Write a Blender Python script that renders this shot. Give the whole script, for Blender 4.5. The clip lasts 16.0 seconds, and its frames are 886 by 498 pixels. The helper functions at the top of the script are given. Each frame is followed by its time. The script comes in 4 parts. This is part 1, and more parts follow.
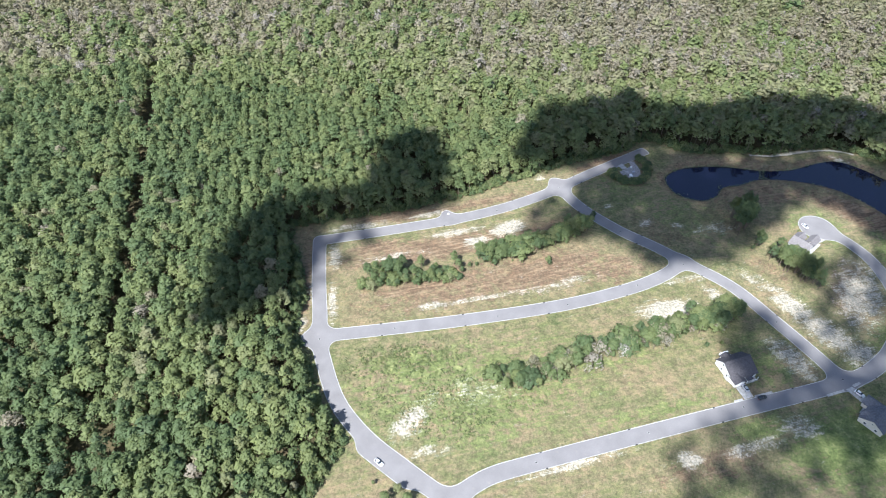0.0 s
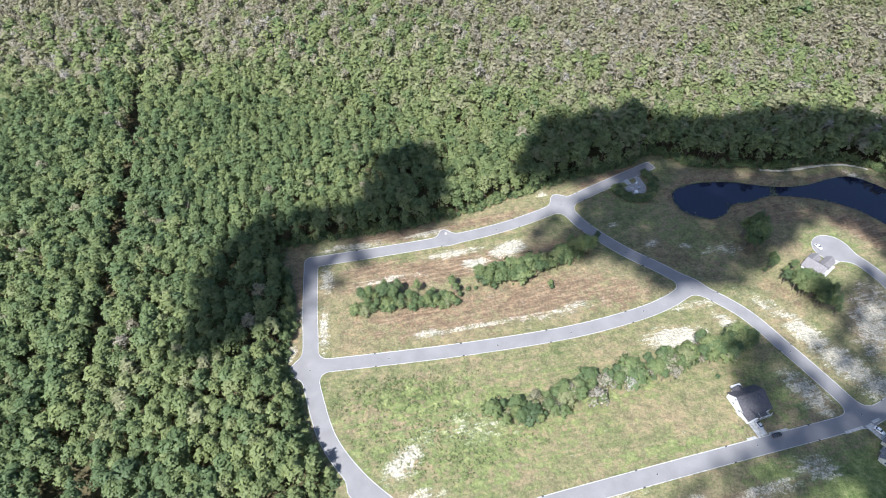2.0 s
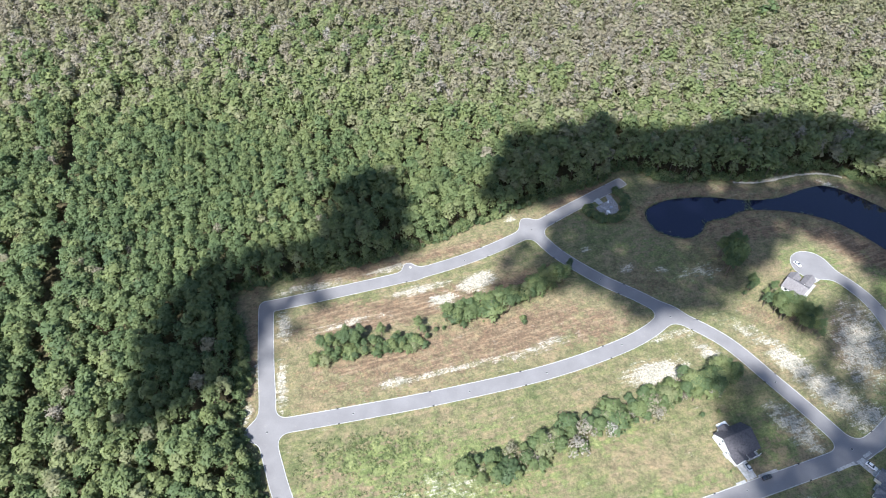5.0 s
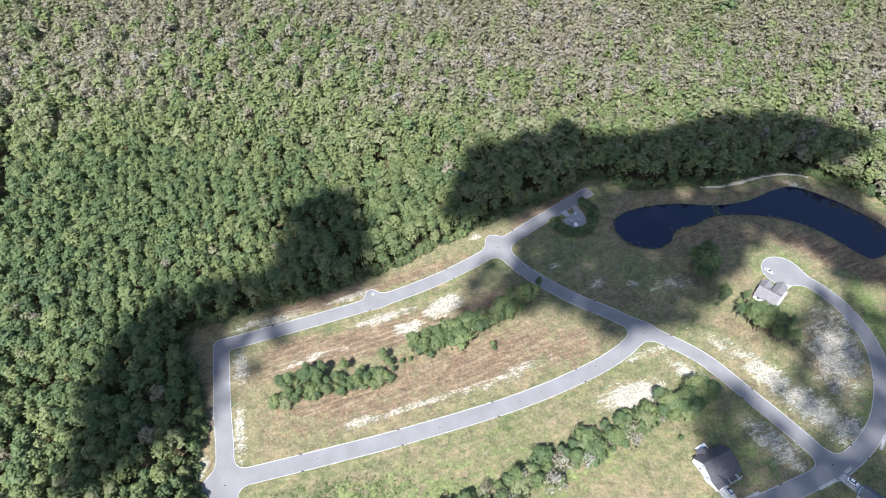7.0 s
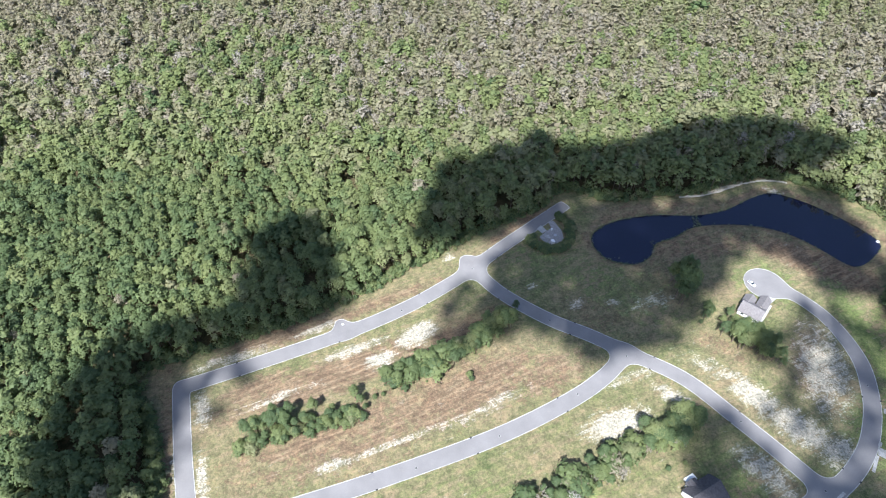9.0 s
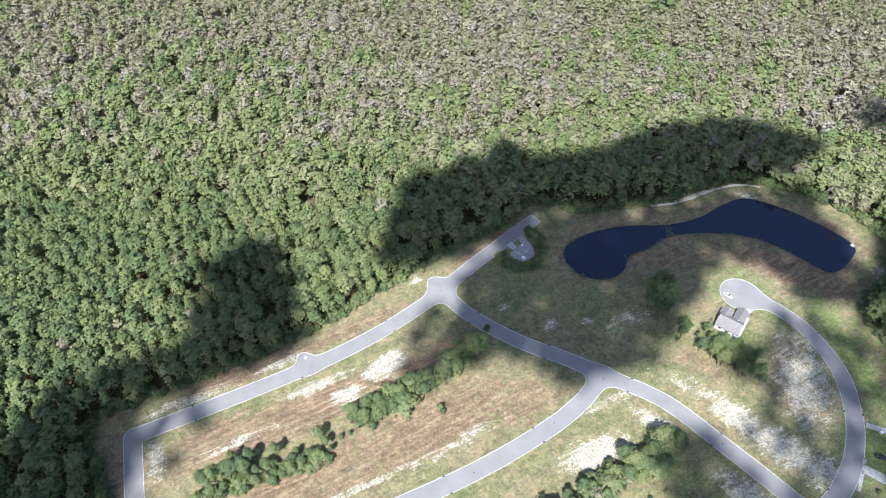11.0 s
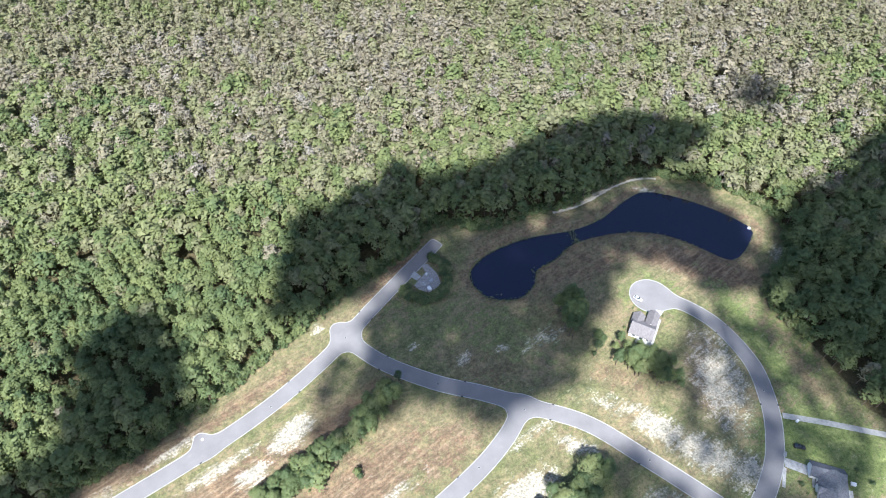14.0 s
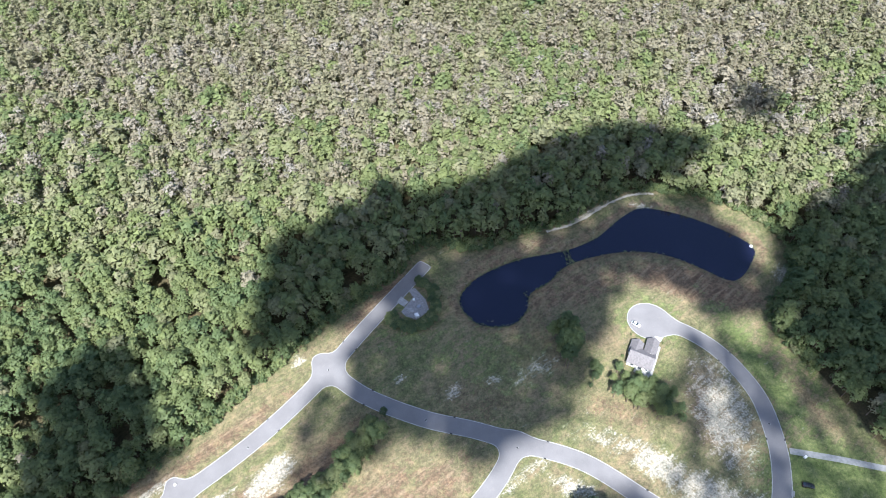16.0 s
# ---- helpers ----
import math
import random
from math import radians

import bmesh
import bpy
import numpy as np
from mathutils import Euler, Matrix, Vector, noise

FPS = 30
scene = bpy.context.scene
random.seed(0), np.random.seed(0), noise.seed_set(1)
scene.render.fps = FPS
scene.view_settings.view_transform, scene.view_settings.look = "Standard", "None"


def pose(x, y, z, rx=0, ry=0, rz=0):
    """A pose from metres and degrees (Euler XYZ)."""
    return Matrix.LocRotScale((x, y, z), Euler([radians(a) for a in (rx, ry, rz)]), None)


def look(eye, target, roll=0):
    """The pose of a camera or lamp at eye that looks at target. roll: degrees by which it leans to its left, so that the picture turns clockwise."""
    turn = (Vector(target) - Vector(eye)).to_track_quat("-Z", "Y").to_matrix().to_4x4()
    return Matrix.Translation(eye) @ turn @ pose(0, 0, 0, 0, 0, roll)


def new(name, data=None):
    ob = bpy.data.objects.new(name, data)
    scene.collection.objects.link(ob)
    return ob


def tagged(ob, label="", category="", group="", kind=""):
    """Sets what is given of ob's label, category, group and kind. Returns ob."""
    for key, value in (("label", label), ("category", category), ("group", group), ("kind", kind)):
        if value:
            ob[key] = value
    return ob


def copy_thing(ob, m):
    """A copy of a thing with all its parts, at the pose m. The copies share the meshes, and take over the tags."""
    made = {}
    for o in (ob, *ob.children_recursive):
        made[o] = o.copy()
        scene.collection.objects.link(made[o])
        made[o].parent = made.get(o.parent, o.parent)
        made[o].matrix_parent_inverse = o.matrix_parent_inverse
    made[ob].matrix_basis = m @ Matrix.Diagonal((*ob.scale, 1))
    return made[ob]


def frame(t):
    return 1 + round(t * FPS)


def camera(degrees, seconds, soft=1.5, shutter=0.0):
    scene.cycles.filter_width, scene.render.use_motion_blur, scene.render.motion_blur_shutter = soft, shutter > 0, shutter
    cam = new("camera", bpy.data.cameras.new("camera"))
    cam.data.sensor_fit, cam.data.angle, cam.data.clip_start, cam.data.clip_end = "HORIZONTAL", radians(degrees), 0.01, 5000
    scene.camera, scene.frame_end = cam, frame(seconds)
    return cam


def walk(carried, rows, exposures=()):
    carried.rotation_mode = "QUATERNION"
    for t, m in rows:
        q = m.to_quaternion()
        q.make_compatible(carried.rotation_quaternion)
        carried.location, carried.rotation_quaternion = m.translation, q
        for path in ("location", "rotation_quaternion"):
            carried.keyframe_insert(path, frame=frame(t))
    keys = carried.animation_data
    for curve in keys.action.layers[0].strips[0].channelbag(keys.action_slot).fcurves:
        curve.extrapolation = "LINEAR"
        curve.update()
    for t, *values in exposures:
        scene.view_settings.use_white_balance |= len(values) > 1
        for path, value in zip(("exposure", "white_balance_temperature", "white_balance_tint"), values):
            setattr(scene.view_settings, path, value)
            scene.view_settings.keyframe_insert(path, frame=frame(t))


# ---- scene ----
cam = camera(71.41, 16.0, soft=1.0)
walk(cam, [
    (0, pose(0.84, -312.73, 253.23, 44.235, 0, 13.026)),
    (1, pose(-1.04, -301.75, 252.52, 44.043, 0, 12.989)),
    (2, pose(-2.63, -291.41, 252.12, 43.845, 0, 13.001)),
    (3, pose(-4.28, -281.13, 251.54, 43.690, 0, 12.904)),
    (3.7, pose(-4.85, -273.63, 251.30, 43.558, 0, 12.933)),
    (5.8, pose(-2.95, -251.81, 252.54, 43.011, 0, 6.835)),
    (6.5, pose(-2.29, -244.32, 252.11, 42.865, 0, 6.057)),
    (7, pose(-2.04, -238.89, 251.68, 42.748, 0, 5.749)),
    (7.5, pose(-1.44, -233.57, 251.60, 42.648, 0, 4.905)),
    (8, pose(-0.78, -228.32, 251.48, 42.542, 0, 4.212)),
    (8.5, pose(0.04, -223.26, 250.74, 42.494, 0, 3.553)),
    (11, pose(6.15, -198.16, 248.39, 42.020, 0, 0.064)),
    (11.5, pose(8.95, -193.63, 248.73, 41.869, 0, -2.114)),
    (12, pose(12.19, -188.88, 249.98, 41.573, 0, -4.718)),
    (12.5, pose(15.05, -183.26, 250.26, 41.297, 0, -6.969)),
    (13, pose(17.65, -178.05, 250.17, 41.114, 0, -8.658)),
    (13.5, pose(20.26, -173.57, 249.96, 40.982, 0, -9.633)),
    (14, pose(22.23, -168.93, 249.47, 40.891, 0, -10.197)),
    (14.5, pose(23.98, -163.47, 248.72, 40.719, 0, -10.476)),
    (15, pose(26.04, -158.20, 248.37, 40.551, 0, -10.643)),
    (15.5, pose(27.85, -153.50, 247.56, 40.484, 0, -10.741)),
    (16, pose(29.53, -149.08, 246.67, 40.473, 0, -10.860)),
], exposures=[(0, 1.02, 5780, 11), (8, 1.05, 5780, 11), (16, 1.19, 5780, 11)])

# ---- light: afternoon sun with broken cumulus, hazy sky ----
SUN_AZ, SUN_EL = radians(198), radians(54)
world = bpy.data.worlds.new("sky")
scene.world = world
world.use_nodes = True
wn = world.node_tree.nodes
sky = wn.new("ShaderNodeTexSky")
sky.sky_type, sky.sun_disc = "NISHITA", False
sky.sun_elevation, sky.sun_rotation = SUN_EL, SUN_AZ
sky.air_density, sky.dust_density = 1.0, 1.2
wn["Background"].inputs["Strength"].default_value = 0.09
world.node_tree.links.new(sky.outputs["Color"], wn["Background"].inputs["Color"])
SUN_DIR = Vector((math.sin(SUN_AZ) * math.cos(SUN_EL), math.cos(SUN_AZ) * math.cos(SUN_EL), math.sin(SUN_EL)))
sun_data = bpy.data.lights.new("sun", "SUN")
sun_data.energy, sun_data.angle, sun_data.color = 5.6, radians(0.6), (1.0, 0.96, 0.9)
sun = new("sun", sun_data)
sun.matrix_world = look(SUN_DIR * 300, (0, 0, 0))


# ---- materials ----
def material(name, rough=0.8, metal=0.0, spec=0.3):
    m = bpy.data.materials.new(name)
    m.use_nodes = True
    b = m.node_tree.nodes["Principled BSDF"]
    b.inputs["Roughness"].default_value = rough
    b.inputs["Metallic"].default_value = metal
    b.inputs["Specular IOR Level"].default_value = spec
    return m, m.node_tree.nodes, m.node_tree.links, b


def noise_tex(m, scale, detail=4.0, rough=0.55, coord="Object", stretch=None):
    n, l = m.node_tree.nodes, m.node_tree.links
    t = n.new("ShaderNodeTexNoise")
    t.inputs["Scale"].default_value, t.inputs["Detail"].default_value = scale, detail
    t.inputs["Roughness"].default_value = rough
    c = n.new("ShaderNodeTexCoord")
    if stretch:
        mp = n.new("ShaderNodeMapping")
        mp.vector_type = "TEXTURE"
        mp.inputs["Scale"].default_value = stretch[:3]
        mp.inputs["Rotation"].default_value = (0, 0, radians(stretch[3]))
        l.new(c.outputs[coord], mp.inputs["Vector"])
        l.new(mp.outputs["Vector"], t.inputs["Vector"])
    else:
        l.new(c.outputs[coord], t.inputs["Vector"])
    return t.outputs["Fac"]


def ramp(m, fac, stops):
    r = m.node_tree.nodes.new("ShaderNodeValToRGB")
    e = r.color_ramp.elements
    while len(e) < len(stops):
        e.new(0.5)
    for el, (p, c) in zip(e, stops):
        el.position, el.color = p, (*c, 1) if len(c) == 3 else c
    m.node_tree.links.new(fac, r.inputs["Fac"])
    return r.outputs["Color"]


def mix(m, fac, a, b, blend="MIX"):
    x = m.node_tree.nodes.new("ShaderNodeMix")
    x.data_type, x.blend_type = "RGBA", blend
    for sock, v in ((x.inputs[0], fac), (x.inputs[6], a), (x.inputs[7], b)):
        if isinstance(v, (int, float)):
            sock.default_value = v
        elif isinstance(v, tuple):
            sock.default_value = (*v, 1)
        else:
            m.node_tree.links.new(v, sock)
    return x.outputs[2]


def maths(m, op, a, b=None, c=None):
    x = m.node_tree.nodes.new("ShaderNodeMath")
    x.operation = op
    for i, v in enumerate((a, b, c)):
        if isinstance(v, (int, float)):
            x.inputs[i].default_value = v
        elif v is not None:
            m.node_tree.links.new(v, x.inputs[i])
    return x.outputs[0]


def smooth(m, v, lo, hi):
    x = m.node_tree.nodes.new("ShaderNodeMapRange")
    x.interpolation_type = "SMOOTHSTEP"
    m.node_tree.links.new(v, x.inputs["Value"])
    x.inputs["From Min"].default_value, x.inputs["From Max"].default_value = lo, hi
    return x.outputs["Result"]


def attribute(m, name):
    a = m.node_tree.nodes.new("ShaderNodeAttribute")
    a.attribute_name = name
    return a.outputs["Fac"]


def bump(m, b, height, strength, distance):
    x = m.node_tree.nodes.new("ShaderNodeBump")
    x.inputs["Strength"].default_value, x.inputs["Distance"].default_value = strength, distance
    m.node_tree.links.new(height, x.inputs["Height"])
    m.node_tree.links.new(x.outputs["Normal"], b.inputs["Normal"])


def grained(name, base, rough=0.8, scale=2.0, amount=0.25, metal=0.0, spec=0.3, relief=0.0):
    """A plain surface with grain and blotches at two scales."""
    m, n, l, b = material(name, rough, metal, spec)
    dark = tuple(v * (1 - amount) for v in base)
    light = tuple(min(1.0, v * (1 + amount)) for v in base)
    col = ramp(m, noise_tex(m, scale), [(0.3, dark), (0.7, light)])
    fine = ramp(m, noise_tex(m, scale * 9, 3), [(0.3, (0.8, 0.8, 0.8)), (0.7, (1, 1, 1))])
    l.new(mix(m, 0.6, col, fine, "MULTIPLY"), b.inputs["Base Color"])
    if relief:
        bump(m, b, noise_tex(m, scale * 5, 4), 0.6, relief)
    return m


# ground: dry turf, green turf, rusty bare turf and pale sand, blended by the masks on the sheet
M_GROUND, n, l, b = material("ground_turf", 0.95, spec=0.1)
blot = noise_tex(M_GROUND, 0.035, 6, 0.6)
mid_n = noise_tex(M_GROUND, 0.22, 6, 0.65)
fine_n = noise_tex(M_GROUND, 1.1, 7, 0.78)
mow = noise_tex(M_GROUND, 0.5, 4, 0.6, stretch=(7.0, 0.8, 1, 28))
blend = maths(M_GROUND, "MULTIPLY_ADD", blot, 0.9, maths(M_GROUND, "MULTIPLY_ADD", mid_n, 0.9, maths(M_GROUND, "MULTIPLY_ADD", mow, 0.7, -0.75)))
turf = ramp(M_GROUND, blend, [(0.3, (0.215, 0.172, 0.105)), (0.46, (0.18, 0.163, 0.09)), (0.62, (0.14, 0.145, 0.069)), (0.8, (0.092, 0.115, 0.048))])
lush = ramp(M_GROUND, mid_n, [(0.32, (0.075, 0.11, 0.036)), (0.5, (0.138, 0.168, 0.062)), (0.68, (0.205, 0.22, 0.098))])
rust = ramp(M_GROUND, mow, [(0.32, (0.118, 0.08, 0.055)), (0.5, (0.178, 0.127, 0.083)), (0.68, (0.25, 0.19, 0.125))])
sand = ramp(M_GROUND, fine_n, [(0.36, (0.2, 0.17, 0.125)), (0.48, (0.35, 0.32, 0.255)), (0.6, (0.5, 0.465, 0.385))])
litter = ramp(M_GROUND, mid_n, [(0.3, (0.05, 0.05, 0.025)), (0.7, (0.13, 0.105, 0.06))])
jit = maths(M_GROUND, "MULTIPLY_ADD", mid_n, 2.4, maths(M_GROUND, "MULTIPLY_ADD", fine_n, 1.4, maths(M_GROUND, "MULTIPLY_ADD", mow, 1.0, -2.45)))
f_lush = smooth(M_GROUND, maths(M_GROUND, "ADD", attribute(M_GROUND, "lush"), jit), 0.3, 0.75)
f_rust = smooth(M_GROUND, maths(M_GROUND, "ADD", attribute(M_GROUND, "rust"), jit), 0.22, 0.7)
jit2 = maths(M_GROUND, "MULTIPLY_ADD", mow, 1.8, maths(M_GROUND, "MULTIPLY_ADD", fine_n, 2.2, maths(M_GROUND, "MULTIPLY_ADD", mid_n, 2.2, -3.15)))
a_sand = attribute(M_GROUND, "sand")
f_sand = maths(M_GROUND, "MULTIPLY", smooth(M_GROUND, maths(M_GROUND, "ADD", a_sand, jit2), 0.2, 0.85), smooth(M_GROUND, a_sand, 0.02, 0.3))
col = mix(M_GROUND, f_rust, turf, rust)
col = mix(M_GROUND, f_lush, col, lush)
col = mix(M_GROUND, f_sand, col, sand)
col = mix(M_GROUND, smooth(M_GROUND, maths(M_GROUND, "MULTIPLY_ADD", mid_n, 0.5, maths(M_GROUND, "SUBTRACT", attribute(M_GROUND, "wood"), 0.25)), 0.3, 0.7), col, litter)
speck = ramp(M_GROUND, noise_tex(M_GROUND, 0.75, 9, 0.92), [(0.37, (0.38, 0.41, 0.38)), (0.5, (0.95, 0.95, 0.93)), (0.63, (1.5, 1.45, 1.36))])
col = mix(M_GROUND, 0.95, col, speck, "MULTIPLY")
mottle = ramp(M_GROUND, noise_tex(M_GROUND, 0.2, 9, 0.82), [(0.36, (0.5, 0.54, 0.52)), (0.5, (0.95, 0.95, 0.95)), (0.63, (1.36, 1.28, 1.2))])
col = mix(M_GROUND, 0.85, col, mottle, "MULTIPLY")
fleck = maths(M_GROUND, "MULTIPLY", smooth(M_GROUND, noise_tex(M_GROUND, 0.3, 9, 0.86, stretch=(2.2, 0.8, 1, 28)), 0.585, 0.65), maths(M_GROUND, "SUBTRACT", 0.6, attribute(M_GROUND, "wood")))
col = mix(M_GROUND, fleck, col, sand)
l.new(col, b.inputs["Base Color"])
bump(M_GROUND, b, fine_n, 0.5, 0.25)

M_ASPHALT, n, l, b = material("asphalt", 0.85, spec=0.3)
pa = ramp(M_ASPHALT, noise_tex(M_ASPHALT, 0.12, 5), [(0.3, (0.185, 0.177, 0.172)), (0.7, (0.23, 0.221, 0.214))])
pb = ramp(M_ASPHALT, noise_tex(M_ASPHALT, 2.5, 5, 0.7), [(0.25, (0.78, 0.78, 0.8)), (0.7, (1, 1, 1))])
pc = ramp(M_ASPHALT, noise_tex(M_ASPHALT, 0.5, 3), [(0.62, (1, 1, 1)), (0.75, (1.16, 1.13, 1.08))])
l.new(mix(M_ASPHALT, 1.0, mix(M_ASPHALT, 0.8, pa, pb, "MULTIPLY"), pc, "MULTIPLY"), b.inputs["Base Color"])
bump(M_ASPHALT, b, noise_tex(M_ASPHALT, 20, 3), 0.4, 0.01)
M_CONCRETE = grained("concrete", (0.37, 0.365, 0.345), 0.85, 0.8, 0.3, relief=0.004)
M_IRON = grained("cast_iron", (0.05, 0.05, 0.05), 0.6, 4, 0.3, metal=0.4)

M_WATER, n, l, b = material("pond_water", 0.06, spec=0.5)
b.inputs["Base Color"].default_value = (0.009, 0.011, 0.03, 1)
bump(M_WATER, b, noise_tex(M_WATER, 1.2, 3), 0.06, 0.05)


def foliage(name, tones, rough=0.6, vary=False):
    """Leaves: hue by the tree's own tint, light and dark tufts, a little light through the leaf."""
    m, n, l, b = material(name, rough, spec=0.25)
    hue = attribute(m, "tint")
    if vary:
        hue = maths(m, "MULTIPLY_ADD", n.new("ShaderNodeObjectInfo").outputs["Random"], 0.22, maths(m, "SUBTRACT", hue, 0.11))
    col = ramp(m, hue, tones)
    g = n.new("ShaderNodeNewGeometry")
    tuft = ramp(m, g.outputs["Random Per Island"], [(0.0, (0.8, 0.82, 0.82)), (0.6, (1, 1, 1)), (1.0, (1.16, 1.14, 1.08))])
    col = mix(m, 0.85, col, tuft, "MULTIPLY")
    l.new(col, b.inputs["Base Color"])
    t = n.new("ShaderNodeBsdfTranslucent")
    l.new(col, t.inputs["Color"])
    s = n.new("ShaderNodeMixShader")
    s.inputs[0].default_value = 0.42
    l.new(b.outputs[0], s.inputs[1])
    l.new(t.outputs[0], s.inputs[2])
    l.new(s.outputs[0], n["Material Output"].inputs["Surface"])
    return m


# brown and bare tones from 0.66 up carry some pale, bluish far haze
LEAF_TONES = [(0.0, (0.075, 0.113, 0.06)), (0.3, (0.128, 0.176, 0.075)), (0.5, (0.215, 0.25, 0.1)),
              (0.66, (0.275, 0.268, 0.155)), (0.78, (0.325, 0.29, 0.205)), (0.9, (0.37, 0.338, 0.28)), (1.0, (0.47, 0.45, 0.41))]
M_LEAF = foliage("leaves", LEAF_TONES)
M_BARK = grained("bark", (0.16, 0.12, 0.09), 0.9, 1.5, 0.35)
M_CLOUD, n, l, b = material("cloud_vapour", 1.0, spec=0.0)
b.inputs["Base Color"].default_value = (0.9, 0.9, 0.92, 1)
b.inputs["Alpha"].default_value = 0.96


# ---- mesh helpers ----
def raw_mesh(name, verts, faces, mat, attrs=None, shade_smooth=False, normals=None):
    """A mesh from numpy verts (n, 3) and equal-sided faces (m, k), rounded by vertex normals where given."""
    verts, faces = np.asarray(verts, np.float32), np.asarray(faces, np.int32)
    me = bpy.data.meshes.new(name)
    k = faces.shape[1]
    me.vertices.add(len(verts))
    me.vertices.foreach_set("co", verts.ravel())
    me.loops.add(faces.size)
    me.loops.foreach_set("vertex_index", faces.ravel())
    me.polygons.add(len(faces))
    me.polygons.foreach_set("loop_start", np.arange(0, faces.size, k, dtype=np.int32))
    me.polygons.foreach_set("use_smooth", np.full(len(faces), shade_smooth))
    for key, val in (attrs or {}).items():
        me.attributes.new(key, "FLOAT", "POINT").data.foreach_set("value", np.asarray(val, np.float32))
    me.materials.append(mat)
    me.update(calc_edges=True)
    if normals is not None:
        me.polygons.foreach_set("use_smooth", np.full(len(faces), True))
        me.normals_split_custom_set_from_vertices(np.asarray(normals, np.float32))
    return me


def part(name, bm, mat, parent, label="", flat=True):
    """Links a bmesh as one mesh object under a thing or a part."""
    me = bpy.data.meshes.new(name)
    bm.to_mesh(me)
    bm.free()
    me.materials.append(mat)
    if not flat:
        me.polygons.foreach_set("use_smooth", [True] * len(me.polygons))
    ob = new(name, me)
    ob.parent = parent
    return tagged(ob, label)


def spline(pts, step=1.5, closed=False):
    """A smooth line through a few plan points, as dense points."""
    p = [np.array(q, float) for q in pts]
    m = len(p)
    out = []
    for i in range(m if closed else m - 1):
        a, b_, c, d = (p[(i - 1) % m], p[i % m], p[(i + 1) % m], p[(i + 2) % m]) if closed else (
            p[max(i - 1, 0)], p[i], p[i + 1], p[min(i + 2, m - 1)])
        k = max(2, int(np.hypot(*(c - b_)) / step))
        for u in np.arange(k) / k:
            out.append(0.5 * (2 * b_ + (c - a) * u + (2 * a - 5 * b_ + 4 * c - d) * u * u + (3 * b_ - a - 3 * c + d) * u ** 3))
    if not closed:
        out.append(p[-1])
    return np.array(out)


def line_distance(X, Y, line, closed=False):
    best = np.full(X.shape, 1e9)
    ends = np.vstack([line, line[:1]]) if closed else line
    for a, c in zip(ends[:-1], ends[1:]):
        d = c - a
        L = max(d @ d, 1e-9)
        u = np.clip(((X - a[0]) * d[0] + (Y - a[1]) * d[1]) / L, 0, 1)
        np.minimum(best, (X - a[0] - u * d[0]) ** 2 + (Y - a[1] - u * d[1]) ** 2, out=best)
    return np.sqrt(best)


def inside(X, Y, poly):
    res = np.zeros(X.shape, bool)
    for (x0, y0), (x1, y1) in zip(poly, np.roll(poly, -1, axis=0)):
        c = (y0 > Y) != (y1 > Y)
        res ^= c & (X < (x1 - x0) * (Y - y0) / (y1 - y0 + 1e-12) + x0)
    return res


def ellipse(X, Y, x, y, rx, ry, turn):
    c, s = math.cos(radians(turn)), math.sin(radians(turn))
    u, v = ((X - x) * c + (Y - y) * s) / rx, (-(X - x) * s + (Y - y) * c) / ry
    return np.clip(1.35 - np.sqrt(u * u + v * v), 0, 1)


# ---- plan ----
north_road = spline([(-126, -82), (-92, -66), (-55, -47.5), (-28, -31), (-7, -14.5), (5, -3), (22.5, 15), (57.5, 48.5), (62.6, 53.4)])
west_road = spline([(-126.5, -81), (-115, -112), (-106, -134), (-101.5, -147), (-93.5, -161), (-79.5, -180), (-61, -194), (-40, -204), (-22, -212), (2, -224), (40, -243)])
mid_road = spline([(-102, -146.5), (-66, -133), (-28, -118), (17, -98), (50, -79), (68, -65), (79, -52)])
east_road = spline([(5, -3), (20, -19), (43, -34), (63, -43), (80, -52), (104, -65), (123, -84), (137, -99), (150, -114)])
bulb_road = spline([(160, -5.5), (173, -15), (183, -29), (188.5, -50), (186, -69), (181, -83), (172.5, -97), (158, -111), (138, -122.5),
                    (106, -139), (60, -163), (13, -188), (-6, -199), (-18, -211)])
stub_a = np.array([(-56, -47), (-59.5, -42.5)])
stub_b = np.array([(5, -3), (1.5, 2.5)])
stub_c = np.array([(-102, -147), (-107, -149.5)])
layby = np.array([(-61, -198.5), (-39, -208.5)])
HALF = 3.75


def road_field(X, Y):
    """Signed distance to the edge of the carriageways, with rounded kerb returns."""
    total = None
    for line, half in ((np.vstack([north_road[::-1], west_road[1:]]), HALF), (mid_road, HALF), (east_road, HALF), (bulb_road, HALF),
                       (stub_a, 2.6), (stub_b, 3.6), (stub_c, 3.4), (layby, 2.6), (np.array([(157.3, -5.3), (157.4, -5.2)]), 10.2)):
        d = line_distance(X, Y, line) - half
        if total is None:
            total = d
        else:
            k = 6.0
            h = np.clip(k - np.abs(total - d), 0, None) / k
            total = np.minimum(total, d) - h * h * k * 0.25
    # the north street stops square at its far end
    stop = (X - 57.5) * 0.72 + (Y - 48.5) * 0.69 - 1.5
    return np.where((X > 40) & (Y > 30) & (X < 75), np.maximum(total, stop), total)


